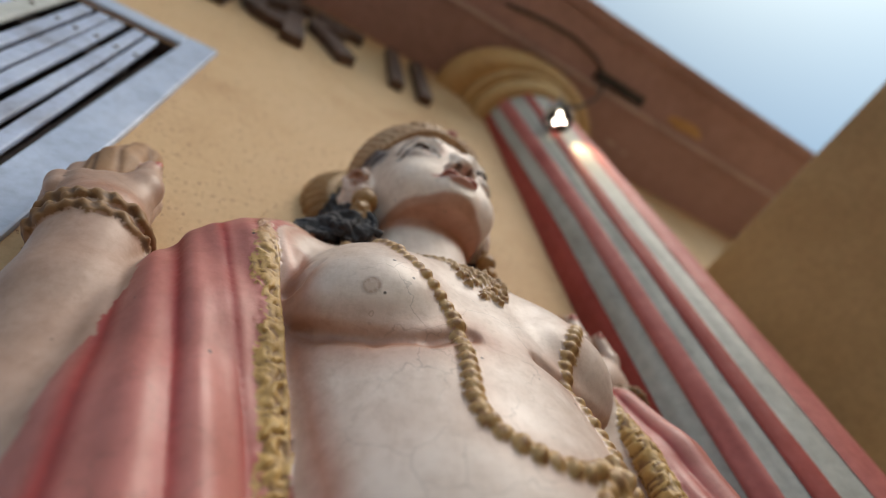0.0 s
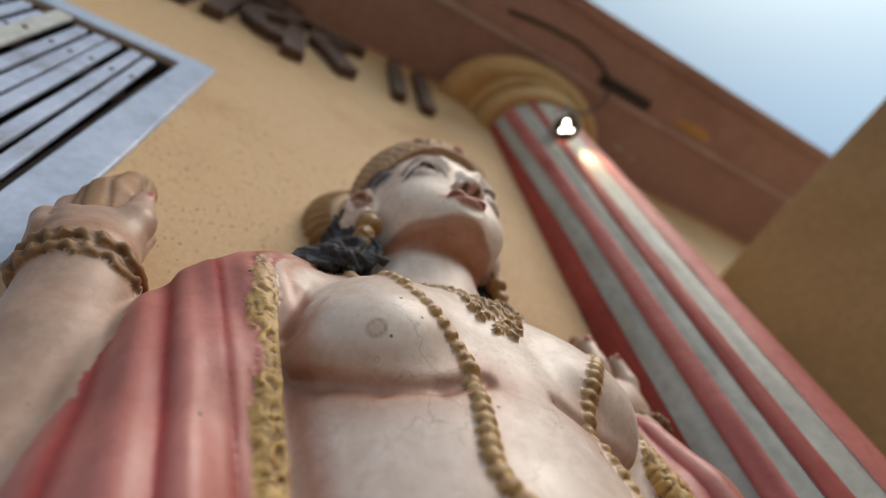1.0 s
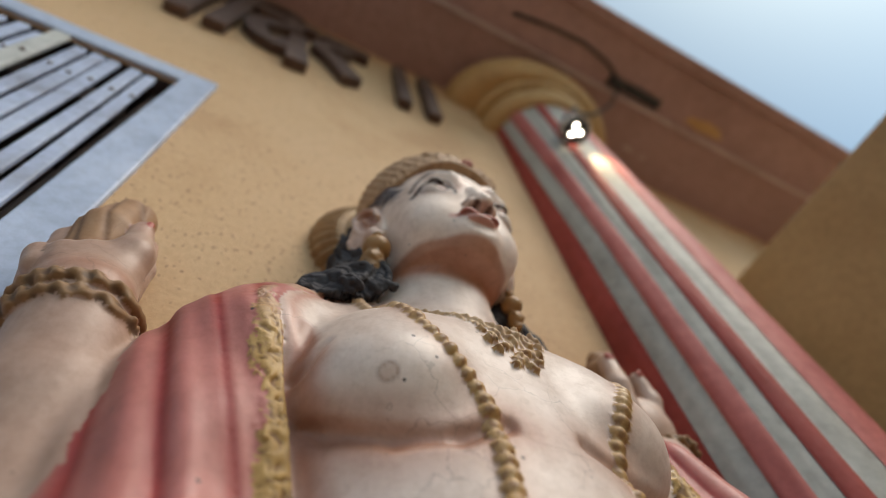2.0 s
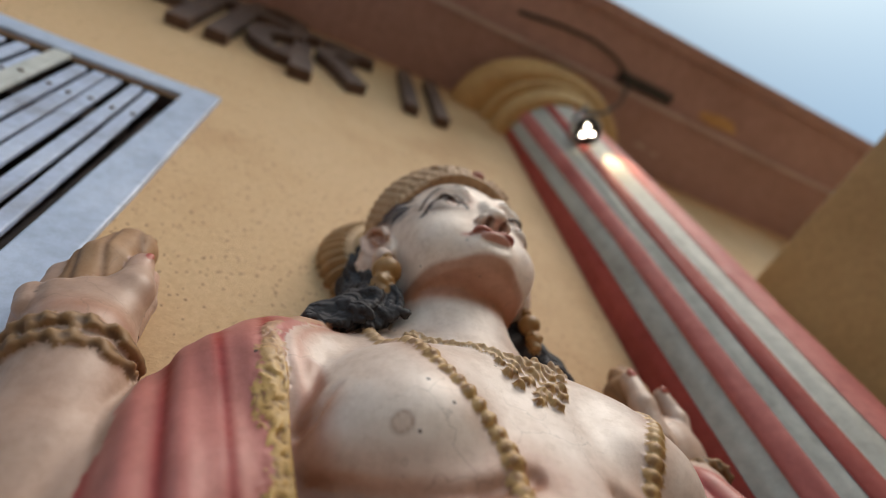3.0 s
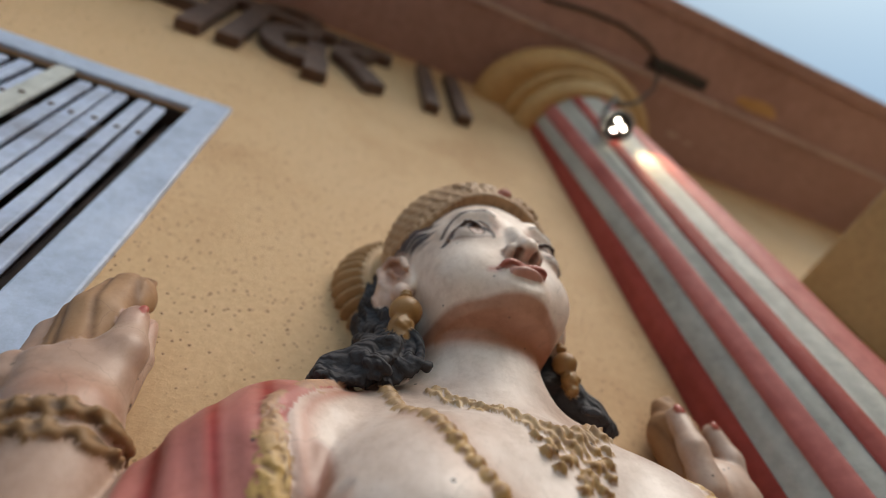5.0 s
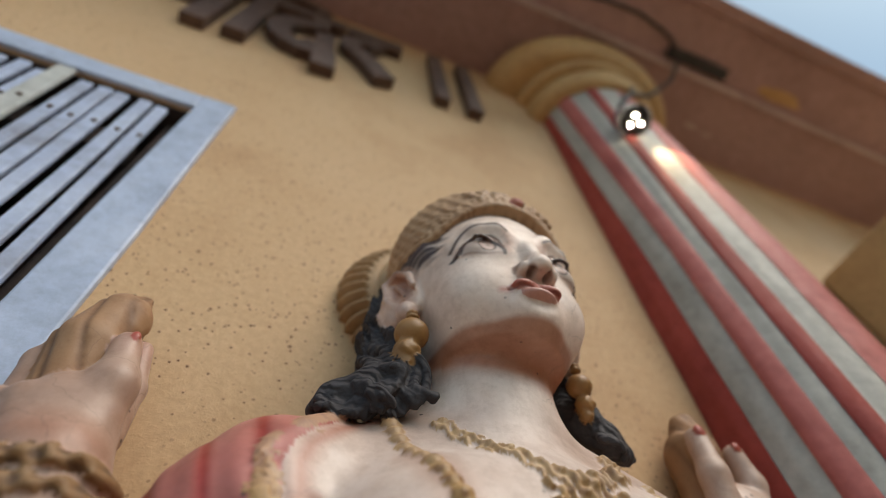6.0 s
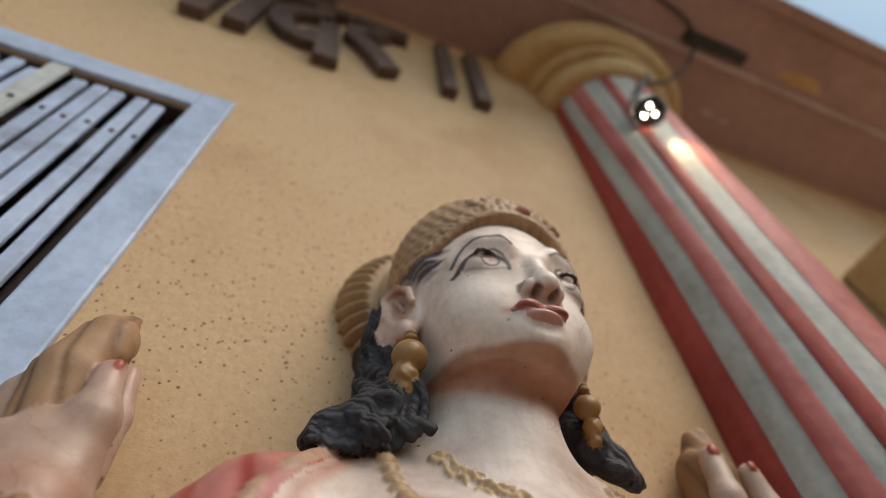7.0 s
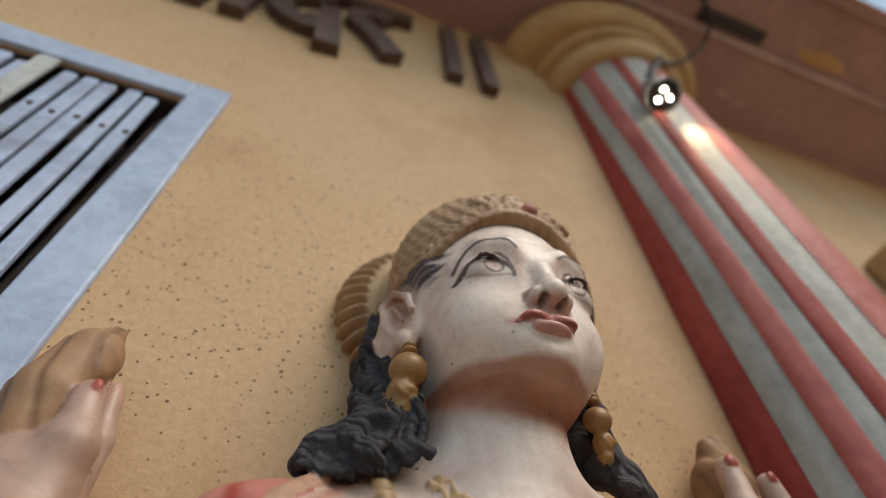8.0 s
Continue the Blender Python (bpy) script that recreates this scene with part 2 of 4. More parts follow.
def frame_bar(x0, x1, z0, z1):
    bm = boxed(x0, x1, -0.007, 0.05, z0, z1, bevel=0.003)
    return part("window_frame", worn(bm, 0.003, 11.0, 5), M_FRAME, window, "bluish white chipped frame board")


frame_bar(WX1 - 0.002, FX1, FZ0, FZ1)
frame_bar(FX0, WX0 + 0.002, FZ0, FZ1)
frame_bar(WX0 + 0.0025, WX1 - 0.0025, WZ1 + 0.002, FZ1 - 0.001)
frame_bar(WX0 + 0.0025, WX1 - 0.0025, FZ0 + 0.001, WZ0)

nail_mesh = None
rng = random.Random(4)
for k in range(32):
    right = -0.4395 - 0.0286 * k
    wide = 0.0192 + rng.uniform(-0.0015, 0.0015)
    top = 2.226 + rng.uniform(-0.006, 0.006)
    lift = rng.uniform(-0.002, 0.002)
    special = k == 5
    if special:
        top, lift, wide = 2.2425, -0.006, 0.027
    bm = boxed(-wide, 0, 0.0 + lift, 0.008 + lift, WZ0, top, bevel=0.002)
    worn(bm, 0.0022, 14.0, 4)
    lean = rng.uniform(-0.004, 0.004)
    for v in bm.verts:
        v.co.x += right + lean * (v.co.z - 1.7) + (-0.026 * max(0.0, 1 - k / 12) * (v.co.z - 1.83))
    slat = part("slat", bm, M_SLAT2 if special else M_SLAT, window, "bare greyish slat standing proud" if special else "")
    if nail_mesh is None:
        nb = bmesh.new()
        bmesh.ops.create_uvsphere(nb, u_segments=10, v_segments=6, radius=0.0042, matrix=Matrix.Diagonal((1, 0.5, 1, 1)))
        nail_mesh = bpy.data.meshes.new("nail")
        nb.to_mesh(nail_mesh)
        nb.free()
        nail_mesh.materials.append(M_NAIL)
    nail = new("nail", nail_mesh)
    nail.location = (right - wide / 2 - 0.003, -0.0005 + lift, 2.12 + rng.uniform(-0.004, 0.004))
    nail.parent = slat

# Rails, lining and an added upright, coloured dark for the gaps' shade.
for z0 in (2.10, 1.40):
    part("rail", boxed(WX0 + 0.008, WX1 - 0.045, 0.024, 0.05, z0, z0 + 0.05, bevel=0.002), M_GAP_SHADE, window, "cross rail behind the slats, coloured near black for the shade")
for x0, x1, z0, z1 in ((WX1 - 0.007, WX1 - 0.003, WZ0 + 0.003, WZ1 - 0.003), (WX0 + 0.003, WX0 + 0.007, WZ0 + 0.003, WZ1 - 0.003), (WX0 + 0.008, WX1 - 0.008, WZ1 - 0.006, WZ1 - 0.002), (WX0 + 0.008, WX1 - 0.008, WZ0 + 0.002, WZ0 + 0.006)):
    part("rebate_board", boxed(x0, x1, 0.004, 0.248, z0, z1), M_GAP_SHADE, window, "boards lining the opening, coloured near black for its shade")
part("stile", worn(boxed(WX1 - 0.034, WX1 - 0.0075, 0.034, 0.058, WZ0 + 0.007, WZ1 - 0.007, bevel=0.003), 0.002, 12.0, 4), M_GAP_SHADE, window, "upright added behind the slats, near black for the gap's shade")

# ---- column ----
column = tagged(new("column"), "engaged wall column with red, pink and pale grey painted flutes", "column", kind="structure")
CX, CR, CTOP = 0.52, 0.163, 2.96


def edge_at(phi, out=0.0):
    p = radians(phi)
    return CX + (CR + out) * math.cos(p), -(CR + out) * math.sin(p)


def flute(phi0, phi1, lean0, lean1, proud, material, label):
    """One vertical band of the shaft between two angles, which lean a little with the height."""
    bm = bmesh.new()
    steps = 10
    cols = []
    for i in range(steps + 1):
        u = i / steps
        bulge = proud * (math.sin(math.pi * u) ** 0.5 if proud > 0 else 1.0)
        col = []
        for z in np.linspace(0.0, CTOP, 40):
            h = max(0.0, z - 2.15)
            phi = (phi0 + lean0 * h) * (1 - u) + (phi1 + lean1 * h) * u
            x, y = edge_at(phi, bulge + 0.0025 * noise.noise(Vector((phi * 0.15, 0, z * 7))))
            col.append(bm.verts.new((x, y, z)))
        cols.append(col)
    for a, b in zip(cols, cols[1:]):
        for j in range(39):
            bm.faces.new((a[j], a[j + 1], b[j + 1], b[j]))
    part("flute", bm, material, column, label, smooth=True)


core = bmesh.new()
lathe(core, [(0.95, 0.0), (0.95, CTOP)], CR, CR, 48, centre=(CX, 0))
part("core", core, M_GREY, column)
BANDS = [(181, 162, 0, 10, 0.0, M_RED, "dark red rib against the wall"), (162, 148.5, 10, 12, -0.001, M_GREY, "pale grey flute"), (148.5, 137, 12, 8, 0.0025, M_PINK, "pink rounded rib"),
         (137, 128.5, 8, -3, -0.001, M_GREY, "pale grey flute"), (128.5, 118.5, -3, -3, 0.0025, M_RED, "red rounded rib"), (118.5, 104, -3, -12, -0.001, M_GREY, "pale grey flute"),
         (104, 74, -12, -8, 0.003, M_PINK, "pink rounded rib"), (74, 58, -8, 0, -0.001, M_GREY, "pale grey flute"), (58, 34, 0, 0, 0.0025, M_RED, "red rounded rib"), (34, -1, 0, 0, -0.001, M_GREY, "pale grey flute")]
for b in BANDS:
    flute(*b)


def torus_ring(z0, z1, half_x, half_y, fat, label):
    """A rounded ring of the capital."""
    prof = [(0.4, z0)]
    for a in np.linspace(-90, 90, 13):
        prof.append((1.0 - fat + fat * math.cos(radians(a)), (z0 + z1) / 2 + (z1 - z0) / 2 * math.sin(radians(a))))
    prof.append((0.4, z1))
    bm = lathe(bmesh.new(), prof, half_x, half_y, 72, centre=(CX, 0))
    part("capital_ring", bm, M_CAP, column, label, smooth=True)


torus_ring(2.905, 3.000, 0.212, 0.196, 0.17, "ochre rounded lower ring")
torus_ring(3.001, 3.050, 0.235, 0.205, 0.08, "ochre recessed ring")
torus_ring(3.051, 3.199, 0.330, 0.240, 0.20, "ochre rounded upper ring under the roof slab")

# ---- lamp ----
lamp = tagged(new("spot_lamp"), "small grey metal spot lamp with three lit bulbs on the column", "lamp")
LP = Vector((0.426, -0.172, 2.572))
aim = Matrix.Translation(LP) @ Vector((-0.08, -0.14, -1.0)).to_track_quat("Z", "Y").to_matrix().to_4x4() @ Matrix.Scale(0.86, 4)
hb = lathe(bmesh.new(), [(0.004, -0.095), (0.020, -0.092), (0.023, -0.06), (0.034, -0.045), (0.044, 0.0), (0.046, 0.016), (0.042, 0.016), (0.040, 0.004), (0.006, 0.002)], steps=32)
hb.transform(aim)
part("housing", hb, M_STEEL, lamp, "dull grey metal housing", smooth=True)
rf = lathe(bmesh.new(), [(0.0395, 0.0155), (0.0385, 0.006), (0.004, 0.0045)], steps=32)
rf.transform(aim)
part("reflector", rf, M_CABLE, lamp, "black inner face", smooth=True)
for a in (90, 210, 330):
    lb = bmesh.new()
    bmesh.ops.create_uvsphere(lb, u_segments=14, v_segments=8, radius=0.0045, matrix=aim @ Matrix.Translation((0.016 * math.cos(radians(a)), 0.016 * math.sin(radians(a)), 0.018)))
    part("bulb", lb, M_LED, lamp, "lit warm white bulb", smooth=True)
part("bracket", tube(bmesh.new(), [aim @ Vector((0, 0, -0.07)), aim @ Vector((0.0, 0.02, -0.10)), (0.55, -0.185, 2.90), (0.55, -0.175, 2.95)], 0.006), M_CABLE, lamp, "black bracket", smooth=True)
spot_data = bpy.data.lights.new("lamp_light", "SPOT")
spot_data.energy, spot_data.color, spot_data.spot_size, spot_data.spot_blend, spot_data.shadow_soft_size = 4.5, (1.0, 0.72, 0.40), radians(52), 0.8, 0.012
spot = new("lamp_light", spot_data)
spot.matrix_world = look(tuple(LP + Vector((0.020, -0.026, -0.025))), (LP.x + 0.125, -0.135, LP.z - 0.36))

cable = tagged(part("cable", tube(bmesh.new(), [aim @ Vector((0, 0, -0.09)), (0.515, -0.165, 2.86), (0.57, -0.175, 2.90), (0.627, -0.178, 2.94), (0.69, -0.198, 3.02), (0.750, -0.225, 3.10), (0.776, -0.262, 3.165), (0.769, -0.296, 3.192), (0.73, -0.325, 3.202), (0.684, -0.340, 3.204), (0.587, -0.356, 3.205), (0.453, -0.350, 3.206), (0.30, -0.33, 3.206)], 0.0055), M_CABLE, smooth=True), "black cable sagging from the lamp to the roof slab", "cable")


def soffit_patch(x, y, z, rx, ry, material, label, seed):
    """A thin irregular patch under the slab."""
    bm = lathe(bmesh.new(), [(1.0, 0.0), (0.97, -0.0015), (0.5, -0.002), (0.02, -0.002)], rx, ry, 36)
    for v in bm.verts:
        r = 1 + 0.35 * noise.noise(Vector((v.co.x / rx * 1.5 + seed, v.co.y / ry * 1.5, seed)))
        v.co = Vector((x + v.co.x * r, y + v.co.y * r, z + v.co.z))
    bmesh.ops.recalc_face_normals(bm, faces=bm.faces[:])
    tagged(part("soffit_patch", bm, material), label, "paint", kind="structure")


soffit_patch(1.22, -0.300, TOP + 0.0115, 0.10, 0.022, M_CAP, "thin ochre patch on the brown roof slab", 3.0)
soffit_patch(0.97, -0.100, TOP - 0.0005, 0.030, 0.007, M_LIP, "pale paint scrape on the brown roof slab", 5.0)
soffit_patch(1.045, -0.092, TOP - 0.0005, 0.022, 0.005, M_LIP, "pale paint scrape on the brown roof slab", 8.0)

# ---- raised letters ----
HEAD_Z = 3.0


def stroke(bm, pts, width):
    """A flat raised stroke through (x, z) points."""
    pts = [Vector((x, z)) for x, z in pts]
    left, right = [], []
    for i, p in enumerate(pts):
        way = (pts[min(i + 1, len(pts) - 1)] - pts[max(i - 1, 0)]).normalized()
        off = Vector((-way.y, way.x)) * width / 2
        left.append(p + off)
        right.append(p - off)
    ring = left + right[::-1]
    back = [bm.verts.new((p.x, 0.002, p.y)) for p in ring]
    front = [bm.verts.new((p.x, -0.028, p.y)) for p in ring]
    n = len(ring)
    for i in range(n):
        bm.faces.new((back[i], back[(i + 1) % n], front[(i + 1) % n], front[i]))
    half = n // 2
    for i in range(half - 1):
        bm.faces.new((front[i], front[i + 1], front[n - 2 - i], front[n - 1 - i]))
    return bm


def letter(strokes, label):
    bm = bmesh.new()
    for pts, width in strokes:
        stroke(bm, pts, width)
    bmesh.ops.recalc_face_normals(bm, faces=bm.faces[:])
    worn(bm, 0.004, 17.0)
    return tagged(part("raised_letter", bm, M_LETTER), label, "letter", group="raised word on the facade")


def arc(cx, cz, rx, rz, a0, a1, n=10):
    return [(cx + rx * math.cos(radians(a)), cz + rz * math.sin(radians(a))) for a in np.linspace(a0, a1, n)]


letter([([(-0.80, HEAD_Z), (-0.525, HEAD_Z)], 0.07), ([(-0.556, HEAD_Z), (-0.556, 2.622)], 0.05), ([(-0.72, HEAD_Z), (-0.72, 2.80)], 0.045), (arc(-0.745, 2.775, 0.04, 0.045, 90, 360), 0.035), ([(-0.72, 2.80), (-0.556, 2.80)], 0.045)], "dark brown raised letter of the temple's name on the wall")
letter([([(-0.522, HEAD_Z), (-0.435, HEAD_Z)], 0.07), ([(-0.472, HEAD_Z), (-0.472, 2.632)], 0.05), (arc(-0.40, 3.02, 0.075, 0.10, 20, 180), 0.035)], "dark brown raised vowel sign with a tall straight stem")
letter([([(-0.432, HEAD_Z), (-0.262, HEAD_Z)], 0.07), ([(-0.325, HEAD_Z), (-0.325, 2.90)], 0.05), (arc(-0.335, 2.80, 0.075, 0.105, 80, 290), 0.055), ([(-0.345, 2.74), (-0.285, 2.72), (-0.275, 2.61)], 0.055), ([(-0.30, 2.86), (-0.29, 2.72)], 0.05)], "dark brown raised letter with a round bowl and tail")
letter([([(-0.259, HEAD_Z), (-0.098, HEAD_Z)], 0.07), ([(-0.165, HEAD_Z), (-0.17, 2.95), (-0.20, 2.90)], 0.05), (arc(-0.19, 2.87, 0.05, 0.06, 100, 260), 0.05), ([(-0.225, 2.84), (-0.175, 2.76), (-0.135, 2.68)], 0.055)], "dark brown raised letter with a slanting leg")
for bx in (0.004, 0.094):
    letter([([(bx, 3.075), (bx + 0.014, 2.70)], 0.040)], "dark brown raised upright bar closing the word")

# ---- statue ----
def axis(lo, hi, fine_lo, fine_hi, coarse, fine):
    return np.concatenate([np.arange(lo, fine_lo, coarse), np.arange(fine_lo, fine_hi, fine), np.arange(fine_hi, hi, coarse)]).astype(np.float32)


class Clay:
    """A body of blended forms on a grid: x, outward from the wall, z."""

    def __init__(self):
        self.ax = (axis(-0.40, 0.36, -0.084, 0.062, 0.0022, 0.0009), np.arange(-0.012, 0.222, 0.0018, dtype=np.float32), axis(1.24, 2.02, 1.738, 1.90, 0.0022, 0.0009))
        self.d = np.full([len(a) for a in self.ax], 0.06, np.float32)
        self.m = np.zeros(self.d.shape, np.int8)

    def add(self, sdf, lo, hi, k, mat, cut=False, margin=0.012):
        sl = tuple(slice(int(np.searchsorted(a, l - k - margin)), int(np.searchsorted(a, h + k + margin))) for a, l, h in zip(self.ax, lo, hi))
        if any(s.stop - s.start < 2 for s in sl):
            return
        x, y, z = (a[s].reshape([-1 if i == n else 1 for i in range(3)]) for n, (a, s) in enumerate(zip(self.ax, sl)))
        e = sdf(x, y, z).astype(np.float32)
        d = self.d[sl]
        if cut:
            e = -e
            h = np.clip(0.5 + 0.5 * (e - d) / k, 0, 1)
            self.d[sl] = d + (e - d) * h + k * h * (1 - h)
            if mat is not None:
                self.m[sl][e > d - 0.001] = mat
            return
        if mat is not None:
            self.m[sl][e < d] = mat
        h = np.clip(0.5 + 0.5 * (d - e) / max(k, 1e-6), 0, 1)
        self.d[sl] = d + (e - d) * h - k * h * (1 - h)

    def ell(self, c, r, k=0.01, mat=0, turn=None, relief=None, cut=False, clip=None):
        rot = np.array(Euler([radians(a) for a in turn]).to_matrix().transposed()) if turn else np.eye(3)
        big = max(r) if turn else None

        def sdf(x, y, z):
            p = [x - c[0], y - c[1], z - c[2]]
            q = [rot[i][0] * p[0] + rot[i][1] * p[1] + rot[i][2] * p[2] for i in range(3)]
            k0 = np.sqrt(sum((q[i] / r[i]) ** 2 for i in range(3))) + 1e-6
            k1 = np.sqrt(sum((q[i] / r[i] ** 2) ** 2 for i in range(3))) + 1e-6
            e = k0 * (k0 - 1) / k1
            if relief:
                e = e - relief(x, y, z)
            if clip:
                e = np.maximum(e, clip(x, y, z))
            return e

        rr = [big] * 3 if turn else r
        self.add(sdf, [c[i] - rr[i] for i in range(3)], [c[i] + rr[i] for i in range(3)], k, mat, cut)

    def cone(self, a, b, ra, rb, k=0.01, mat=0, relief=None, cut=False):
        a, b = np.array(a), np.array(b)
        v = b - a
        ll = float(v @ v) + 1e-9

        def sdf(x, y, z):
            t = np.clip(((x - a[0]) * v[0] + (y - a[1]) * v[1] + (z - a[2]) * v[2]) / ll, 0, 1)
            e = np.sqrt((x - a[0] - t * v[0]) ** 2 + (y - a[1] - t * v[1]) ** 2 + (z - a[2] - t * v[2]) ** 2) - (ra + (rb - ra) * t)
            return e - relief(x, y, z) if relief else e

        m = max(ra, rb)
        self.add(sdf, np.minimum(a, b) - m, np.maximum(a, b) + m, k, mat, cut)

    def chain(self, pts, radii, k=0.01, mat=0, relief=None, cut=False):
        radii = radii if isinstance(radii, (list, tuple)) else [radii] * len(pts)
        for p, q, r, s in zip(pts, pts[1:], radii, radii[1:]):
            self.cone(p, q, r, s, k, mat, relief, cut)

    def front(self, x, z):
        """How far out the surface lies at x, z."""
        i, j = int(np.searchsorted(self.ax[0], x)), int(np.searchsorted(self.ax[2], z))
        full = np.nonzero(self.d[i, :, j] < 0)[0]
        return float(self.ax[1][full[-1]]) if len(full) else 0.0

    def skin(self):
        """The surface as vertices, quads and the material number at each vertex."""
        d = np.pad(self.d, 1, constant_values=0.05)
        mm = np.pad(self.m, 1, mode="edge")
        ax = [np.concatenate([[2 * a[0] - a[1]], a, [2 * a[-1] - a[-2]]]) for a in self.ax]
        ins = d < 0
        n = np.zeros([s - 1 for s in d.shape], np.int8)
        for i in (0, 1):
            for j in (0, 1):
                for k in (0, 1):
                    n += ins[i:i + n.shape[0], j:j + n.shape[1], k:k + n.shape[2]]
        cells = np.argwhere((n > 0) & (n < 8))
        index = np.full(n.shape, -1, np.int32)
        index[tuple(cells.T)] = np.arange(len(cells))
        total, count = np.zeros((len(cells), 3)), np.zeros(len(cells))
        for a in range(3):
            for u in (0, 1):
                for w in (0, 1):
                    o0 = np.zeros(3, int)
                    o0[(a + 1) % 3], o0[(a + 2) % 3] = u, w
                    o1 = o0.copy()
                    o1[a] = 1
                    f0, f1 = d[tuple((cells + o0).T)], d[tuple((cells + o1).T)]
                    hit = (f0 < 0) != (f1 < 0)
                    t = np.where(hit, f0 / np.where(hit, f0 - f1, 1), 0)
                    pos = np.tile(o0.astype(float), (len(cells), 1))
                    pos[:, a] = t
                    total += pos * hit[:, None]
                    count += hit
        local = total / count[:, None]
        verts = np.empty((len(cells), 3))
        for a in range(3):
            lo, hi = ax[a][cells[:, a]], ax[a][cells[:, a] + 1]
            verts[:, a] = lo + (hi - lo) * local[:, a]
        near = cells + np.round(local).astype(int)
        mats = mm[tuple(near.T)]
        quads = []
        for a in range(3):
            b, c = (a + 1) % 3, (a + 2) % 3
            lo = [slice(None)] * 3
            hi = [slice(None)] * 3
            lo[a], hi[a] = slice(0, -1), slice(1, None)
            s0, s1 = ins[tuple(lo)], ins[tuple(hi)]
            e = np.argwhere(s0 != s1)
            e = e[(e[:, b] > 0) & (e[:, c] > 0) & (e[:, b] < n.shape[b]) & (e[:, c] < n.shape[c])]
            flip = ~s0[tuple(e.T)]
            ids = []
            for u, w in ((1, 1), (0, 1), (0, 0), (1, 0)):
                o = e.copy()
                o[:, b] -= u
                o[:, c] -= w
                ids.append(index[tuple(o.T)])
            q = np.stack(ids, 1)
            q[flip] = q[flip][:, ::-1]
            quads.append(q)
        return verts, np.concatenate(quads), mats


SKIN, CLOTH, TRIM, BEAD, HAIR, CROWN, HALO, GOLD, BUD, LIPS, BRACE, NAILS = range(12)
clay = Clay()


def ripples(x, y, z):
    """Folds of the cloth, running down the arm."""
    a = 74 * x + 24 * y + 20 * z + 0.9 * np.sin(11 * z + 22 * x)
    return (0.0042 * np.abs(np.sin(a)) ** 0.8 + 0.0012 * np.sin(2.7 * a + 9 * z) - 0.003) * np.clip((1.645 - z) / 0.07, 0.12, 1)


def waves(x, y, z):
    """Wavy locks."""
    w = 1.3 * np.sin(90 * x + 55 * z) + 0.9 * np.sin(140 * y - 70 * z + 1.0) + 0.8 * np.sin(170 * x + 130 * y)
    s = 430 * (x * 0.8 + y * 0.5) + 150 * z + 1.6 * w
    return 0.0024 * np.sin(s) + 0.0016 * np.sin(1.9 * s + 2.0 * w) + 0.0026 * np.sin(120 * z + 60 * x + w) * np.sin(95 * x - 70 * y)


def chased(x, y, z):
    """Shallow chased ornament of gold work."""
    return 0.0006 * np.sin(330 * x + 3 * np.sin(160 * z)) * np.sin(360 * z + 2 * np.sin(210 * x + 100 * y)) + 0.0006 * np.sin(520 * y + 300 * z)


# trunk
clay.ell((0, 0.058, 1.475), (0.163, 0.118, 0.17), 0.0)
clay.ell((0, 0.078, 1.345), (0.140, 0.122, 0.17), 0.03)
clay.ell((0, 0.066, 1.585), (0.135, 0.090, 0.065), 0.03)
for s in (-1, 1):
    clay.ell((s * 0.080, 0.100, 1.525), (0.077, 0.078, 0.063), 0.010)
    clay.ell((s * 0.075, 0.085, 1.565), (0.075, 0.078, 0.055), 0.020)
    clay.cone((s * 0.03, 0.055, 1.66), (s * 0.15, 0.055, 1.605), 0.050, 0.050, 0.03)
    clay.ell((s * 0.165, 0.058, 1.575), (0.058, 0.058, 0.065), 0.02)
clay.cone((0.180, 0.050, 1.57), (0.195, 0.045, 1.40), 0.050, 0.045, 0.015)
clay.chain([(x, clay.front(x, z) + 0.002, z) for x, z in ((-0.140, 1.540), (-0.150, 1.522), (-0.158, 1.500))], [0.003, 0.004, 0.006], 0.005, None, cut=True)

for s in (-1, 1):
    under = [(s * x, clay.front(s * x, z) + 0.001, z) for x, z in ((0.150, 1.494), (0.128, 1.478), (0.095, 1.469), (0.06, 1.470), (0.03, 1.481))]
    clay.chain(under, 0.0035, 0.010, None, cut=True)

# arm, cloth and hand on one side
clay.chain([(-0.238, 0.040, 1.30), (-0.262, 0.046, 1.41), (-0.283, 0.053, 1.51), (-0.300, 0.062, 1.60)], [0.050, 0.046, 0.041, 0.035], 0.012)
clay.chain([(-0.150, 0.056, 1.612), (-0.166, 0.058, 1.602), (-0.182, 0.063, 1.568), (-0.188, 0.064, 1.48), (-0.183, 0.060, 1.36), (-0.175, 0.060, 1.20)], [0.049, 0.056, 0.060, 0.064, 0.070, 0.085], 0.018, CLOTH, relief=ripples)
clay.chain([(-0.193, 0.046, 1.582), (-0.206, 0.056, 1.52), (-0.196, 0.070, 1.40), (-0.178, 0.070, 1.32), (-0.165, 0.070, 1.20)], [0.050, 0.055, 0.060, 0.064, 0.080], 0.018, CLOTH, relief=ripples)


def lace(x, y, z):
    w = 2.2 * np.sin(170 * z + 90 * x) + 1.4 * np.sin(330 * z - 210 * x)
    return 0.0013 * np.sin(480 * x + w) * np.sin(400 * z + 1.7 * w) + 0.0010 * np.sin(250 * z - 420 * x + 1.5 * w)


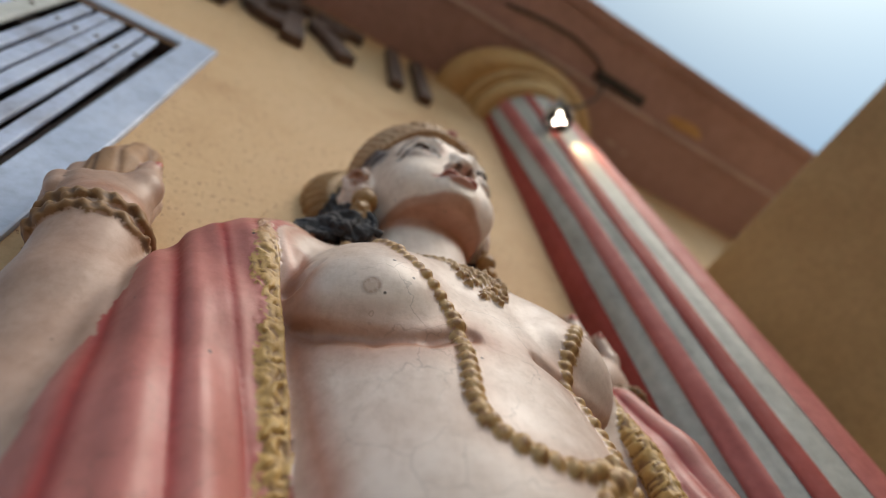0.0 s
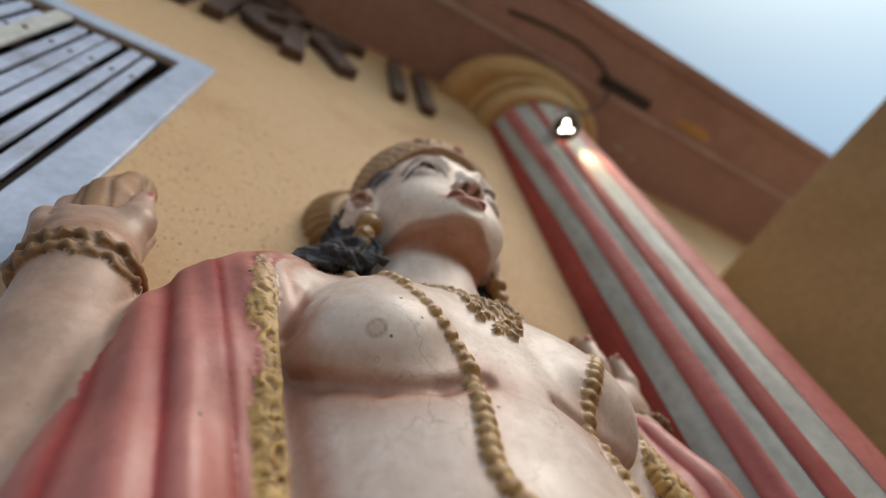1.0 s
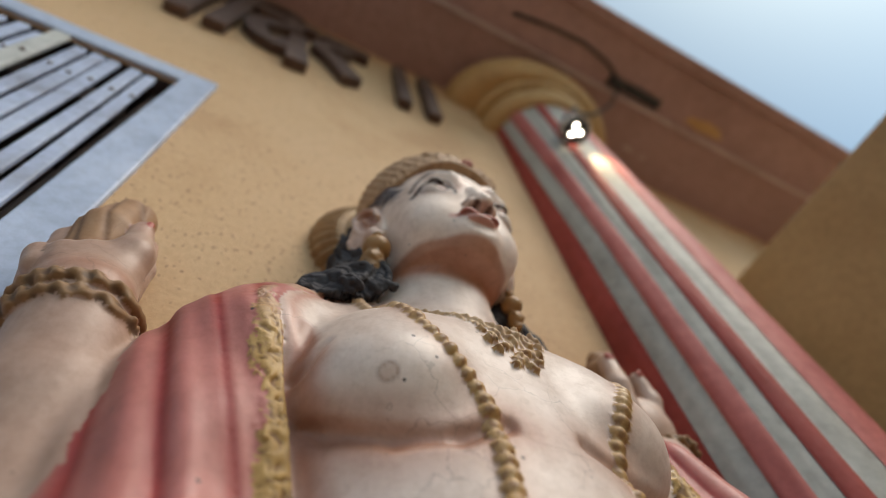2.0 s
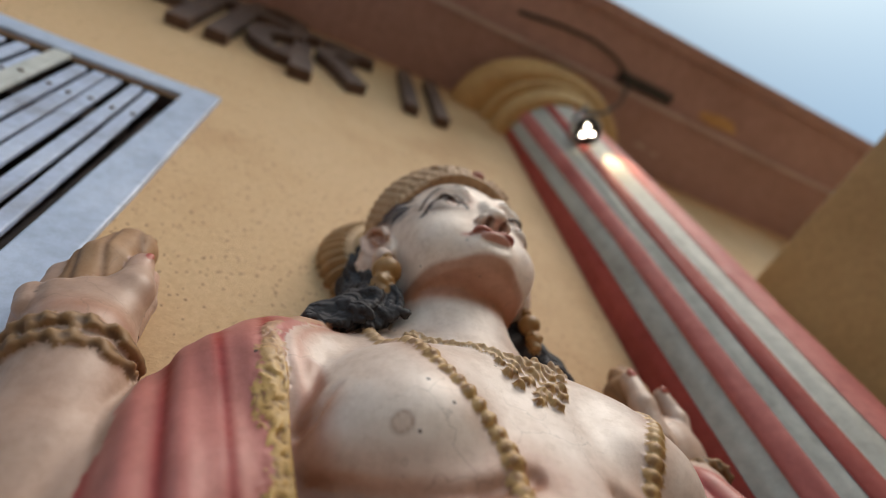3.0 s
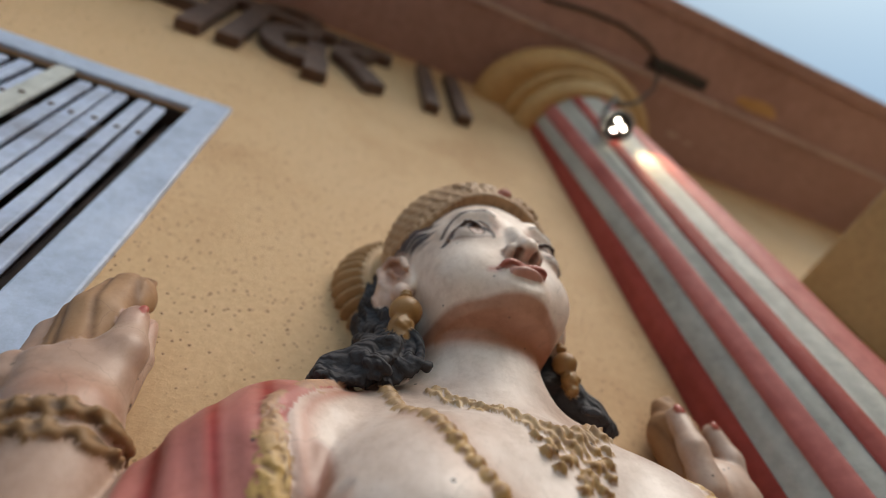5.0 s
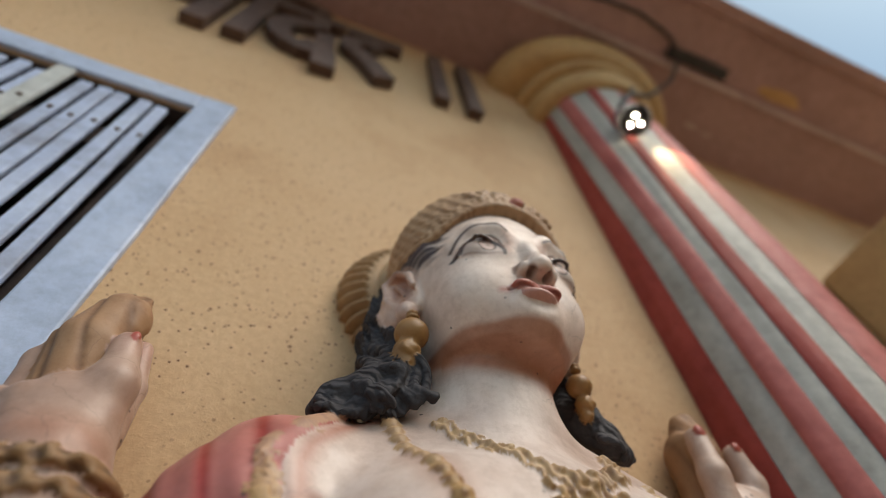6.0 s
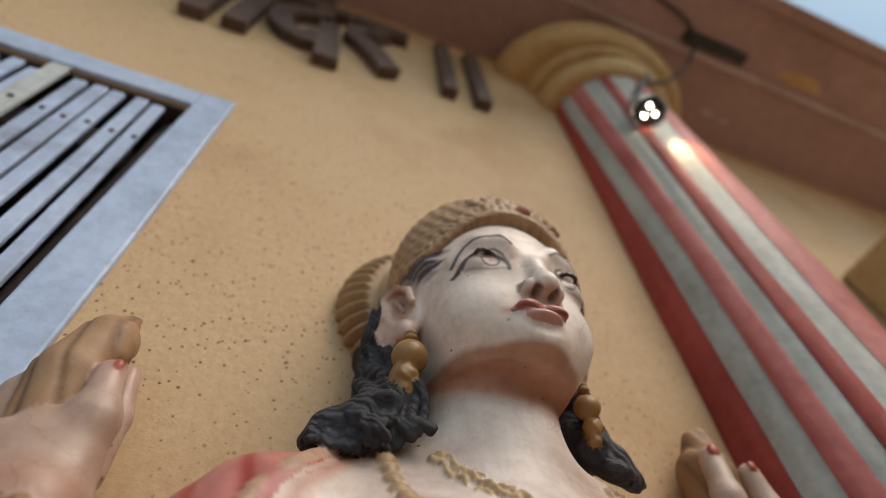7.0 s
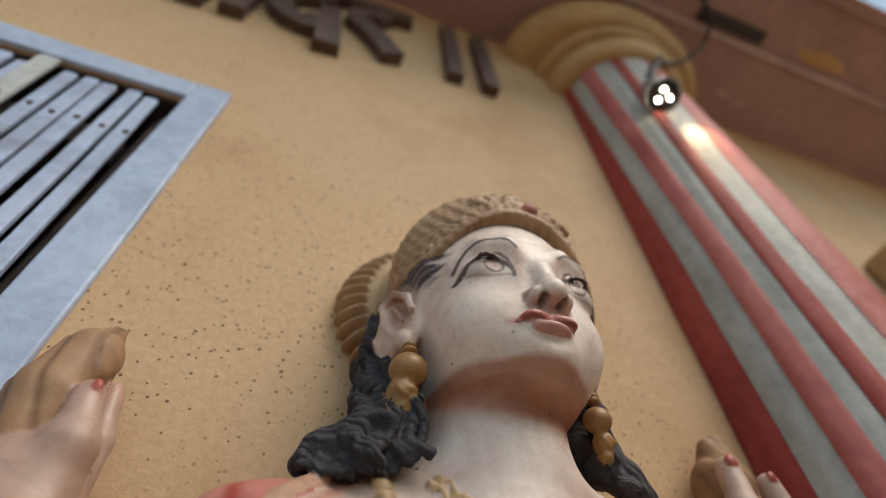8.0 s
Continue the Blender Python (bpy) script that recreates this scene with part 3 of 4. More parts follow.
border = [(-0.120, 1.668), (-0.138, 1.652), (-0.153, 1.636), (-0.168, 1.615), (-0.173, 1.597), (-0.171, 1.573), (-0.165, 1.551), (-0.157, 1.51), (-0.149, 1.476), (-0.142, 1.447), (-0.136, 1.425), (-0.125, 1.36), (-0.118, 1.26)]
strip = [(x - 0.0105, z - (0.008 if z > 1.61 else 0.0)) for x, z in border]
edge = [(x, max(clay.front(x, z), clay.front(x - 0.012, z), 0.05) - 0.004 - (0.002 if z > 1.60 else 0.0), z) for x, z in strip]
for (x0, y0, z0), (x1, y1, z1) in zip(edge, edge[1:]):
    for u in np.linspace(0, 1, 8)[:-1]:
        x, y, z = x0 + (x1 - x0) * u, y0 + (y1 - y0) * u, z0 + (z1 - z0) * u
        clay.ell((x, y, z), (0.0090, 0.0070, 0.013), 0.002, TRIM, relief=lace if z < 1.60 else None)
clay.chain([(x + 0.009, y + 0.004, z) for x, y, z in edge], 0.0022, 0.001, TRIM)
clay.chain([(x - 0.009, y + 0.003, z) for x, y, z in edge], 0.0022, 0.001, TRIM)


# neck and head
clay.cone((-0.008, 0.062, 1.62), (-0.006, 0.070, 1.78), 0.064, 0.060, 0.022)
clay.ell((-0.003, 0.082, 1.840), (0.086, 0.088, 0.118), 0.006)
clay.ell((-0.002, 0.118, 1.830), (0.067, 0.055, 0.085), 0.03)


def jaw_line(x, y, z):
    """Keeps the lower face above the underside of the jaw."""
    return (1.727 + 0.12 * np.maximum(0, 0.12 - y) + 1.2 * x * x) - z


clay.ell((-0.002, 0.099, 1.772), (0.069, 0.076, 0.066), 0.010, clip=jaw_line)
clay.ell((0, 0.152, 1.747), (0.027, 0.024, 0.020), 0.018)
for s in (-1, 1):
    clay.ell((s * 0.038, 0.131, 1.778), (0.032, 0.032, 0.034), 0.018)
    clay.ell((s * 0.041, 0.197, 1.822), (0.024, 0.027, 0.0150), 0.008, None, cut=True)
    clay.ell((s * 0.041, 0.1510, 1.8180), (0.0215, 0.0190, 0.0165), 0.003)
    lid = [(s * (0.0425 + 0.0195 * math.cos(a)), 0.1725 - 0.012 * math.cos(a) ** 2 - (0.006 if math.cos(a) > 0.5 else 0), 1.8105 + 0.0195 * math.sin(a)) for a in np.linspace(0.0, math.pi, 14)]
    clay.chain(lid, 0.0017, 0.002)
    brow = [(s * 0.012, 0.170, 1.836), (s * 0.026, 0.172, 1.848), (s * 0.046, 0.164, 1.848), (s * 0.066, 0.146, 1.830)]
    clay.chain(brow, [0.004, 0.005, 0.0045, 0.003], 0.014)
# nose
clay.chain([(0.001, 0.168, 1.845), (0.002, 0.1755, 1.818), (0.003, 0.1820, 1.7940)], [0.0055, 0.0065, 0.0090], 0.010)
clay.ell((0.003, 0.1835, 1.7870), (0.0118, 0.0112, 0.0098), 0.006)
for s in (-1, 1):
    clay.ell((s * 0.0128 + 0.003, 0.1745, 1.7858), (0.0076, 0.0112, 0.0080), 0.003)
    clay.ell((s * 0.0080 + 0.003, 0.1800, 1.7782), (0.0044, 0.0072, 0.0060), 0.0015, None, cut=True)
# mouth
for s in (-1, 1):
    clay.ell((s * 0.0085 - 0.001, 0.1725, 1.7630), (0.0155, 0.0098, 0.0060), 0.003, LIPS, turn=(0, s * 9, s * 22))
clay.ell((-0.001, 0.1740, 1.7523), (0.0165, 0.0105, 0.0068), 0.004, LIPS)
clay.ell((0.001, 0.1815, 1.7420), (0.018, 0.006, 0.0048), 0.008, None, cut=True)
clay.ell((0.002, 0.1830, 1.7735), (0.0026, 0.004, 0.005), 0.004, None, cut=True)
clay.chain([(x, clay.front(x, 1.7578) + 0.0004, 1.7578 + 0.0008 * math.cos(x * 260)) for x in (-0.026, -0.018, -0.009, 0.001, 0.011, 0.018)], 0.0011, 0.0012, None, cut=True)

# ears and earrings
for s in (-1, 1):
    if s < 0:
        clay.ell((s * 0.093, 0.092, 1.808), (0.0105, 0.025, 0.037), 0.004, SKIN, turn=(-12, 0, s * 42))
        clay.ell((s * 0.102, 0.101, 1.814), (0.008, 0.0135, 0.022), 0.003, None, turn=(-12, 0, s * 42), cut=True)
        clay.chain([(s * 0.092, 0.113, 1.806), (s * 0.095, 0.110, 1.822), (s * 0.103, 0.098, 1.834), (s * 0.111, 0.087, 1.824), (s * 0.108, 0.086, 1.804), (s * 0.100, 0.093, 1.788)], 0.0036, 0.003)
        clay.chain([(s * 0.094, 0.100, 1.802), (s * 0.099, 0.097, 1.812), (s * 0.102, 0.094, 1.820)], 0.0028, 0.003)
        clay.ell((s * 0.094, 0.103, 1.776), (0.009, 0.010, 0.011), 0.006)
    else:
        clay.ell((0.087, 0.088, 1.808), (0.010, 0.022, 0.036), 0.006)
    big = 0.86 if s < 0 else 0.70
    ex, ey = (-0.091, 0.111) if s < 0 else (0.080, 0.100)
    for z, r in ((1.7655, 0.0066), (1.7600, 0.0078)):
        clay.ell((ex, ey, z), (r * big, r * big, 0.0032), 0.001, GOLD)
    clay.ell((ex, ey - 0.002, 1.7425), (0.0175 * big, 0.0175 * big, 0.0160 * big), 0.003, GOLD)
    clay.ell((ex + 0.003 * s, ey - 0.005, 1.7240), (0.0130 * big, 0.0130 * big, 0.0120 * big), 0.003, GOLD, relief=lambda x, y, z: 0.0009 * np.sin(480 * x + 300 * y + 3 * np.sin(300 * z)))
    clay.ell((ex + 0.003 * s, ey - 0.007, 1.7125), (0.0085 * big, 0.0085 * big, 0.005), 0.003, GOLD)

# hair
for s in (-1, 1):
    clay.ell((s * 0.078, 0.076, 1.848), (0.0200, 0.058, 0.036), 0.006, None, relief=lambda x, y, z: 0.0008 * np.sin(520 * (z - 0.55 * y) + 2.0 * np.sin(90 * y)))
    clay.chain([(s * 0.090, 0.045, 1.85), (s * 0.097, 0.048, 1.79), (s * 0.094, 0.056, 1.735)], [0.022, 0.024, 0.026], 0.010, HAIR, relief=waves)
clay.chain([(-0.090, 0.068, 1.735), (-0.098, 0.082, 1.706), (-0.115, 0.088, 1.692), (-0.140, 0.080, 1.684), (-0.155, 0.072, 1.675)], [0.023, 0.020, 0.018, 0.013, 0.007], 0.008, HAIR)
clay.chain([(0.088, 0.056, 1.745), (0.094, 0.070, 1.722), (0.110, 0.074, 1.708), (0.128, 0.072, 1.696)], [0.022, 0.018, 0.015, 0.010], 0.006, HAIR)


def lock(points, phase, radius):
    """One wavy rope of hair through four points."""
    p = np.array(points)
    out = []
    for t in np.linspace(0, 3, 34):
        i = min(2, int(t))
        u = t - i
        a, b_, c_, d_ = p[max(i - 1, 0)], p[i], p[i + 1], p[min(i + 2, 3)]
        q = 0.5 * (2 * b_ + (c_ - a) * u + (2 * a - 5 * b_ + 4 * c_ - d_) * u * u + (3 * b_ - a - 3 * c_ + d_) * u ** 3)
        wob = 0.0052 * min(1.0, 0.3 + t / 2)
        out.append((q[0] + wob * math.sin(6.2 * t + phase), q[1] + 0.5 * wob * math.cos(6.2 * t + phase), q[2] + 0.6 * wob * math.cos(6.0 * t + phase)))
    clay.chain(out, [radius * (1.0 - 0.35 * (i / 33) ** 2) for i in range(34)], 0.0008, HAIR)


for i in range(15):
    u = i / 14
    lock([(-0.094 - 0.014 * u, 0.074 - 0.035 * u, 1.815), (-0.097 - 0.020 * u, 0.082 - 0.030 * u, 1.760), (-0.088 - 0.034 * u, 0.106 - 0.024 * u, 1.716), (-0.073 - 0.090 * u, 0.115 - 0.034 * u, 1.672 - 0.010 * math.sin(math.pi * u))], 0.55 * i + 0.6 * math.sin(1.9 * i), 0.0050 + 0.0010 * math.sin(2.7 * i))
for i in range(8):
    u = i / 7
    lock([(-0.098 - 0.010 * u, 0.090, 1.730), (-0.100 - 0.020 * u, 0.104 - 0.010 * u, 1.705), (-0.105 - 0.026 * u, 0.112 - 0.020 * u, 1.690), (-0.110 - 0.042 * u, 0.110 - 0.022 * u, 1.660 + 0.004 * u)], 1.3 + 0.7 * i + 0.6 * math.sin(2.3 * i), 0.0050)
for i in range(9):
    u = i / 8
    lock([(0.088 + 0.010 * u, 0.070 - 0.030 * u, 1.800), (0.090 + 0.014 * u, 0.074 - 0.022 * u, 1.750), (0.092 + 0.022 * u, 0.086 - 0.018 * u, 1.718), (0.104 + 0.036 * u, 0.090 - 0.020 * u, 1.688 + 0.004 * u)], 0.7 + 0.6 * i + 0.6 * math.sin(1.7 * i), 0.0048)


# crown and pleated halo
def below_band(x, y, z):
    return np.maximum(1.894 - 0.42 * (0.165 - y) - 4.6 * x * x, 1.854) - z


clay.ell((-0.002, 0.078, 1.895), (0.102, 0.100, 0.104), 0.002, CROWN, relief=chased, clip=below_band)
rim = []
for a in np.linspace(-100, 100, 41):
    x, y = 0.099 * math.sin(radians(a)), 0.078 + 0.097 * math.cos(radians(a))
    rim.append((x, y, max(1.899 - 0.42 * (0.165 - y) - 4.6 * x * x, 1.858)))
clay.chain(rim, 0.0036, 0.002, CROWN)
for i, p in enumerate(rim[8:-8]):
    u = abs(i - 12) / 12
    tall = 0.005 + 0.007 * (1 - u) + 0.004 * (i % 2)
    clay.ell((p[0] * 1.0, 0.078 + (p[1] - 0.078) * 1.0, p[2] + 0.004 + 0.5 * tall), (0.0052, 0.0040, 0.5 * tall), 0.0015, CROWN, turn=(0, 40 * math.sin(2.3 * i), 0))
leaves = random.Random(11)
for i in range(34):
    dx = leaves.uniform(-0.052, 0.052)
    z = 1.912 + leaves.uniform(0.0, 0.050) * (1 - abs(dx) / 0.075) - 3.0 * dx * dx
    r = leaves.uniform(0.0045, 0.0085)
    clay.ell((dx, 0.078 + 0.100 * math.sqrt(max(0.0, 1 - ((z - 1.895) / 0.104) ** 2 - (dx / 0.102) ** 2)), z), (r, 0.0040, 0.6 * r), 0.0012, CROWN, turn=(0, leaves.uniform(-70, 70), 0))
clay.ell((0.006, 0.178, 1.914), (0.008, 0.005, 0.007), 0.001, CROWN)


def pleats(x, y, z):
    a = np.arctan2(z - 1.895, x)
    r = np.sqrt(x * x + (z - 1.895) ** 2)
    return 0.0050 * np.sin(a * 52) * np.clip((r - 0.117) / 0.006, 0, 1) - 0.004 * np.clip(1 - np.abs(r - 0.108) / 0.005, 0, 1)


clay.ell((-0.003, 0.008, 1.897), (0.140, 0.046, 0.121), 0.004, HALO, relief=pleats)

# hand on one side
def twist(x, y, z):
    return 0.0012 * np.sin(430 * x + 260 * y + 300 * z) + 0.0010 * np.sin(520 * z - 300 * x)


def bangle(c, r, n, tilt, slope=0.0):
    ring = [(c[0] + r * math.cos(a), c[1] + 0.92 * r * math.sin(a), c[2] + tilt * math.sin(a) + slope * math.cos(a)) for a in np.linspace(0, 2 * math.pi, n)]
    clay.chain(ring, 0.0060, 0.002, BRACE, relief=twist)


bangle((-0.297, 0.059, 1.574), 0.0375, 24, 0.002, 0.004)
bangle((-0.299, 0.061, 1.589), 0.0375, 24, 0.002, 0.004)
clay.ell((-0.310, 0.060, 1.628), (0.033, 0.026, 0.044), 0.012)
clay.chain([(-0.292, 0.062, 1.625), (-0.291, 0.068, 1.664), (-0.297, 0.066, 1.702)], [0.018, 0.0150, 0.0100], 0.010)
clay.ell((-0.2930, 0.0740, 1.704), (0.004, 0.003, 0.006), 0.001, NAILS)
clay.chain([(-0.285, 0.044, 1.640), (-0.286, 0.039, 1.685), (-0.294, 0.033, 1.728)], [0.012, 0.010, 0.0075], 0.005)
clay.chain([(-0.324, 0.050, 1.655), (-0.325, 0.048, 1.705), (-0.319, 0.040, 1.748), (-0.313, 0.033, 1.780)], [0.019, 0.0255, 0.0225, 0.007], 0.003, BUD, relief=lambda x, y, z: -0.0020 * np.abs(np.sin(140 * x + 60 * y + 40 * z)) ** 14)
clay.chain([(-0.343, 0.046, 1.650), (-0.350, 0.042, 1.69), (-0.341, 0.036, 1.728)], [0.013, 0.0105, 0.008], 0.004)
for x, y, z in ((-0.347, 0.060, 1.640), (-0.332, 0.068, 1.641)):
    clay.chain([(x, y - 0.02, z - 0.01), (x, y, z), (x + 0.004, y + 0.003, z - 0.014)], 0.0105, 0.005)

# arm, cloth and hand on the other side
clay.chain([(0.235, 0.045, 1.34), (0.250, 0.048, 1.45), (0.264, 0.055, 1.60)], [0.045, 0.040, 0.033], 0.012)
clay.chain([(0.245, 0.062, 1.575), (0.255, 0.078, 1.50), (0.258, 0.085, 1.40), (0.26, 0.085, 1.20)], [0.040, 0.050, 0.058, 0.075], 0.010, CLOTH, relief=ripples)
clay.chain([(0.205, 0.085, 1.59), (0.207, 0.104, 1.50), (0.203, 0.115, 1.40), (0.20, 0.115, 1.24)], [0.010, 0.013, 0.014, 0.016], 0.004, TRIM, relief=lace)
bangle((0.286, 0.044, 1.626), 0.035, 20, 0.002)
clay.ell((0.282, 0.039, 1.669), (0.042, 0.030, 0.046), 0.014)
clay.chain([(0.260, 0.029, 1.694), (0.262, 0.034, 1.749), (0.269, 0.034, 1.789)], [0.024, 0.027, 0.014], 0.006, BUD, relief=lambda x, y, z: 0.0015 * np.sin(300 * x + 60 * z))
clay.chain([(0.246, 0.056, 1.664), (0.242, 0.064, 1.704), (0.247, 0.062, 1.749)], [0.017, 0.014, 0.011], 0.008)
clay.ell((0.244, 0.071, 1.750), (0.0065, 0.004, 0.008), 0.001, NAILS)
clay.chain([(0.305, 0.039, 1.674), (0.310, 0.049, 1.714), (0.302, 0.052, 1.746)], [0.015, 0.013, 0.011], 0.006)
clay.ell((0.299, 0.062, 1.749), (0.005, 0.003, 0.006), 0.001, NAILS)


# necklaces
def spaced(path, gap):
    out, left = [], 0.0
    for (x0, z0), (x1, z1) in zip(path, path[1:]):
        length = math.hypot(x1 - x0, z1 - z0)
        while left < length:
            u = left / length
            out.append((x0 + (x1 - x0) * u, z0 + (z1 - z0) * u, math.atan2(z1 - z0, x1 - x0)))
            left += gap
        left -= length
    return out


def beads(path, gap, size, mat=BEAD, sink=0.4, flat=0.8):
    placed = [(x, clay.front(x, z), z, a) for x, z, a in spaced(path, gap)]
    for n, (x, y, z, a) in enumerate(placed):
        clay.ell((x, y - size * sink * 0.3, z), (gap * 0.56, size * 0.85, size * flat), 0.0012, mat, turn=(0, -math.degrees(a), 0))
    clay.chain([(x, y - 0.001, z) for x, y, z, a in placed], size * 0.45, 0.002, mat)


long_chain = [(-0.102, 1.655), (-0.0985, 1.632), (-0.0935, 1.611), (-0.087, 1.583), (-0.077, 1.553), (-0.066, 1.534), (-0.052, 1.518), (-0.041, 1.503), (-0.037, 1.477), (-0.0405, 1.440), (-0.045, 1.408), (-0.0415, 1.391), (-0.033, 1.379), (-0.016, 1.3695), (0.004, 1.366), (0.036, 1.372), (0.060, 1.396), (0.0645, 1.421), (0.059, 1.443), (0.0575, 1.467), (0.0637, 1.4976), (0.077, 1.527), (0.102, 1.560), (0.117, 1.597), (0.105, 1.640)]
beads(long_chain, 0.0100, 0.0082, flat=0.92)
collar = [(-0.069, 1.655), (-0.060, 1.643), (-0.043, 1.622), (-0.025, 1.602), (-0.004, 1.592), (0.018, 1.593), (0.045, 1.608), (0.070, 1.634), (0.084, 1.660)]


def filigree(x, y, z):
    w = 1.6 * np.sin(300 * x - 240 * z)
    return 0.0011 * np.sin(620 * x + 380 * z + w) + 0.0008 * np.sin(540 * z - 300 * x + w)


for x, z, a in spaced(collar, 0.0045):
    clay.ell((x - 0.003 * math.sin(a), clay.front(x, z) - 0.001, z + 0.003), (0.0050, 0.0036, 0.0085), 0.0015, BEAD, turn=(0, -math.degrees(a), 0), relief=filigree)
for dx, dz, r in ((0, 0.0, 0.010), (-0.015, 0.001, 0.007), (0.015, 0.001, 0.007), (-0.010, -0.013, 0.007), (0.010, -0.013, 0.007), (0, -0.024, 0.008), (-0.022, -0.008, 0.006), (0.022, -0.008, 0.006), (-0.007, -0.034, 0.005), (0.007, -0.034, 0.005), (-0.018, -0.020, 0.005), (0.018, -0.020, 0.005), (-0.028, 0.004, 0.005), (0.028, 0.004, 0.005)):
    x, z = 0.006 + dx, 1.585 + dz
    clay.ell((x, clay.front(x, z), z), (r, 0.0055, r * 0.8), 0.0012, BEAD, turn=(0, 900 * dx, 0), relief=filigree)
for i in range(14):
    a = i * 2.4
    x, z = 0.034 + 0.0065 * math.sqrt(i) * math.cos(a), 1.362 + 0.0065 * math.sqrt(i) * math.sin(a)
    clay.ell((x, clay.front(x, z), z), (0.0075, 0.006, 0.0055), 0.0015, BEAD, turn=(0, 40 * i, 0))

verts, quads, mats = clay.skin()
PAINT = np.array([(0.73, 0.60, 0.53), (0.50, 0.175, 0.148), (0.55, 0.345, 0.11), (0.52, 0.32, 0.13), (0.030, 0.026, 0.030), (0.48, 0.305, 0.17), (0.48, 0.32, 0.17), (0.34, 0.18, 0.06), (0.38, 0.215, 0.11), (0.58, 0.20, 0.155), (0.30, 0.17, 0.075), (0.45, 0.09, 0.06)])
SHEEN = np.array([0.42, 0.44, 0.50, 0.45, 0.75, 0.60, 0.62, 0.46, 0.60, 0.36, 0.58, 0.4])
edge_x = np.interp(verts[:, 2], [z for x, z in border[::-1]], [x for x, z in border[::-1]])
zone = (verts[:, 2] > 1.27) & (verts[:, 2] < 1.672) & (np.abs(verts[:, 0] - edge_x) < 0.035) & (verts[:, 0] < -0.09)
mats[zone & (mats == CLOTH) & (verts[:, 0] > edge_x)] = SKIN
mats[zone & (mats == SKIN) & (verts[:, 0] < edge_x)] = CLOTH
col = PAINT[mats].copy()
X, F, Z = verts.T
skin_mask = mats == SKIN


def dab(mask, colour, amount):
    a = (np.clip(mask, 0, 1) * amount)[:, None]
    col[:] = col * (1 - a) + np.array(colour) * a


def soft(dist, width):
    return np.clip(1 - dist / width, 0, 1)


def near_path(pts, width, flat=False):
    best = np.full(len(verts), 9.0)
    keep = np.array([1.0, 0.0, 1.0]) if flat else np.ones(3)
    for p, q in zip(pts, pts[1:]):
        p, q = np.array(p) * keep, np.array(q) * keep
        v = q - p
        w = verts * keep - p
        t = np.clip((w @ v) / (v @ v), 0, 1)
        best = np.minimum(best, np.linalg.norm(w - t[:, None] * v, axis=1))
    return soft(best, width) * ((F > 0.115) if flat else 1.0)


# Head and neck skin coloured paler to make up for light missing there.
dab(skin_mask * np.clip((Z - 1.672) / 0.02, 0, 1) * (np.abs(X) < 0.092), (0.86, 0.71, 0.615), 0.9)
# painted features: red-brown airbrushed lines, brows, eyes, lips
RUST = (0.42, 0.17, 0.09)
# Jaw and chin underside: brown airbrush, with its shade put into the colour.
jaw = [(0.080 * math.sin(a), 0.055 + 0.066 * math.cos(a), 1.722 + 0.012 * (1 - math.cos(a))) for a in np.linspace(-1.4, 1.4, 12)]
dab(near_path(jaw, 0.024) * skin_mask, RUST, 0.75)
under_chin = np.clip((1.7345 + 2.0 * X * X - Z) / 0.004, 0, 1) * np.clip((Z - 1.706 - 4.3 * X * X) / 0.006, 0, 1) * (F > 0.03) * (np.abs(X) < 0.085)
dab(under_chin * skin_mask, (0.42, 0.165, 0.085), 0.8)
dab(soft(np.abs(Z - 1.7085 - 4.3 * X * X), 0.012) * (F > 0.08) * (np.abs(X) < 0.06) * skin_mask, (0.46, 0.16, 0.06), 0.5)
# Neck base browned: dust, plus dimmer light put into the colour.
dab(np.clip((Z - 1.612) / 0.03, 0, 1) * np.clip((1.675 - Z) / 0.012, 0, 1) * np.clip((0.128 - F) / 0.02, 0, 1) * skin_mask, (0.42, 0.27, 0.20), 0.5)
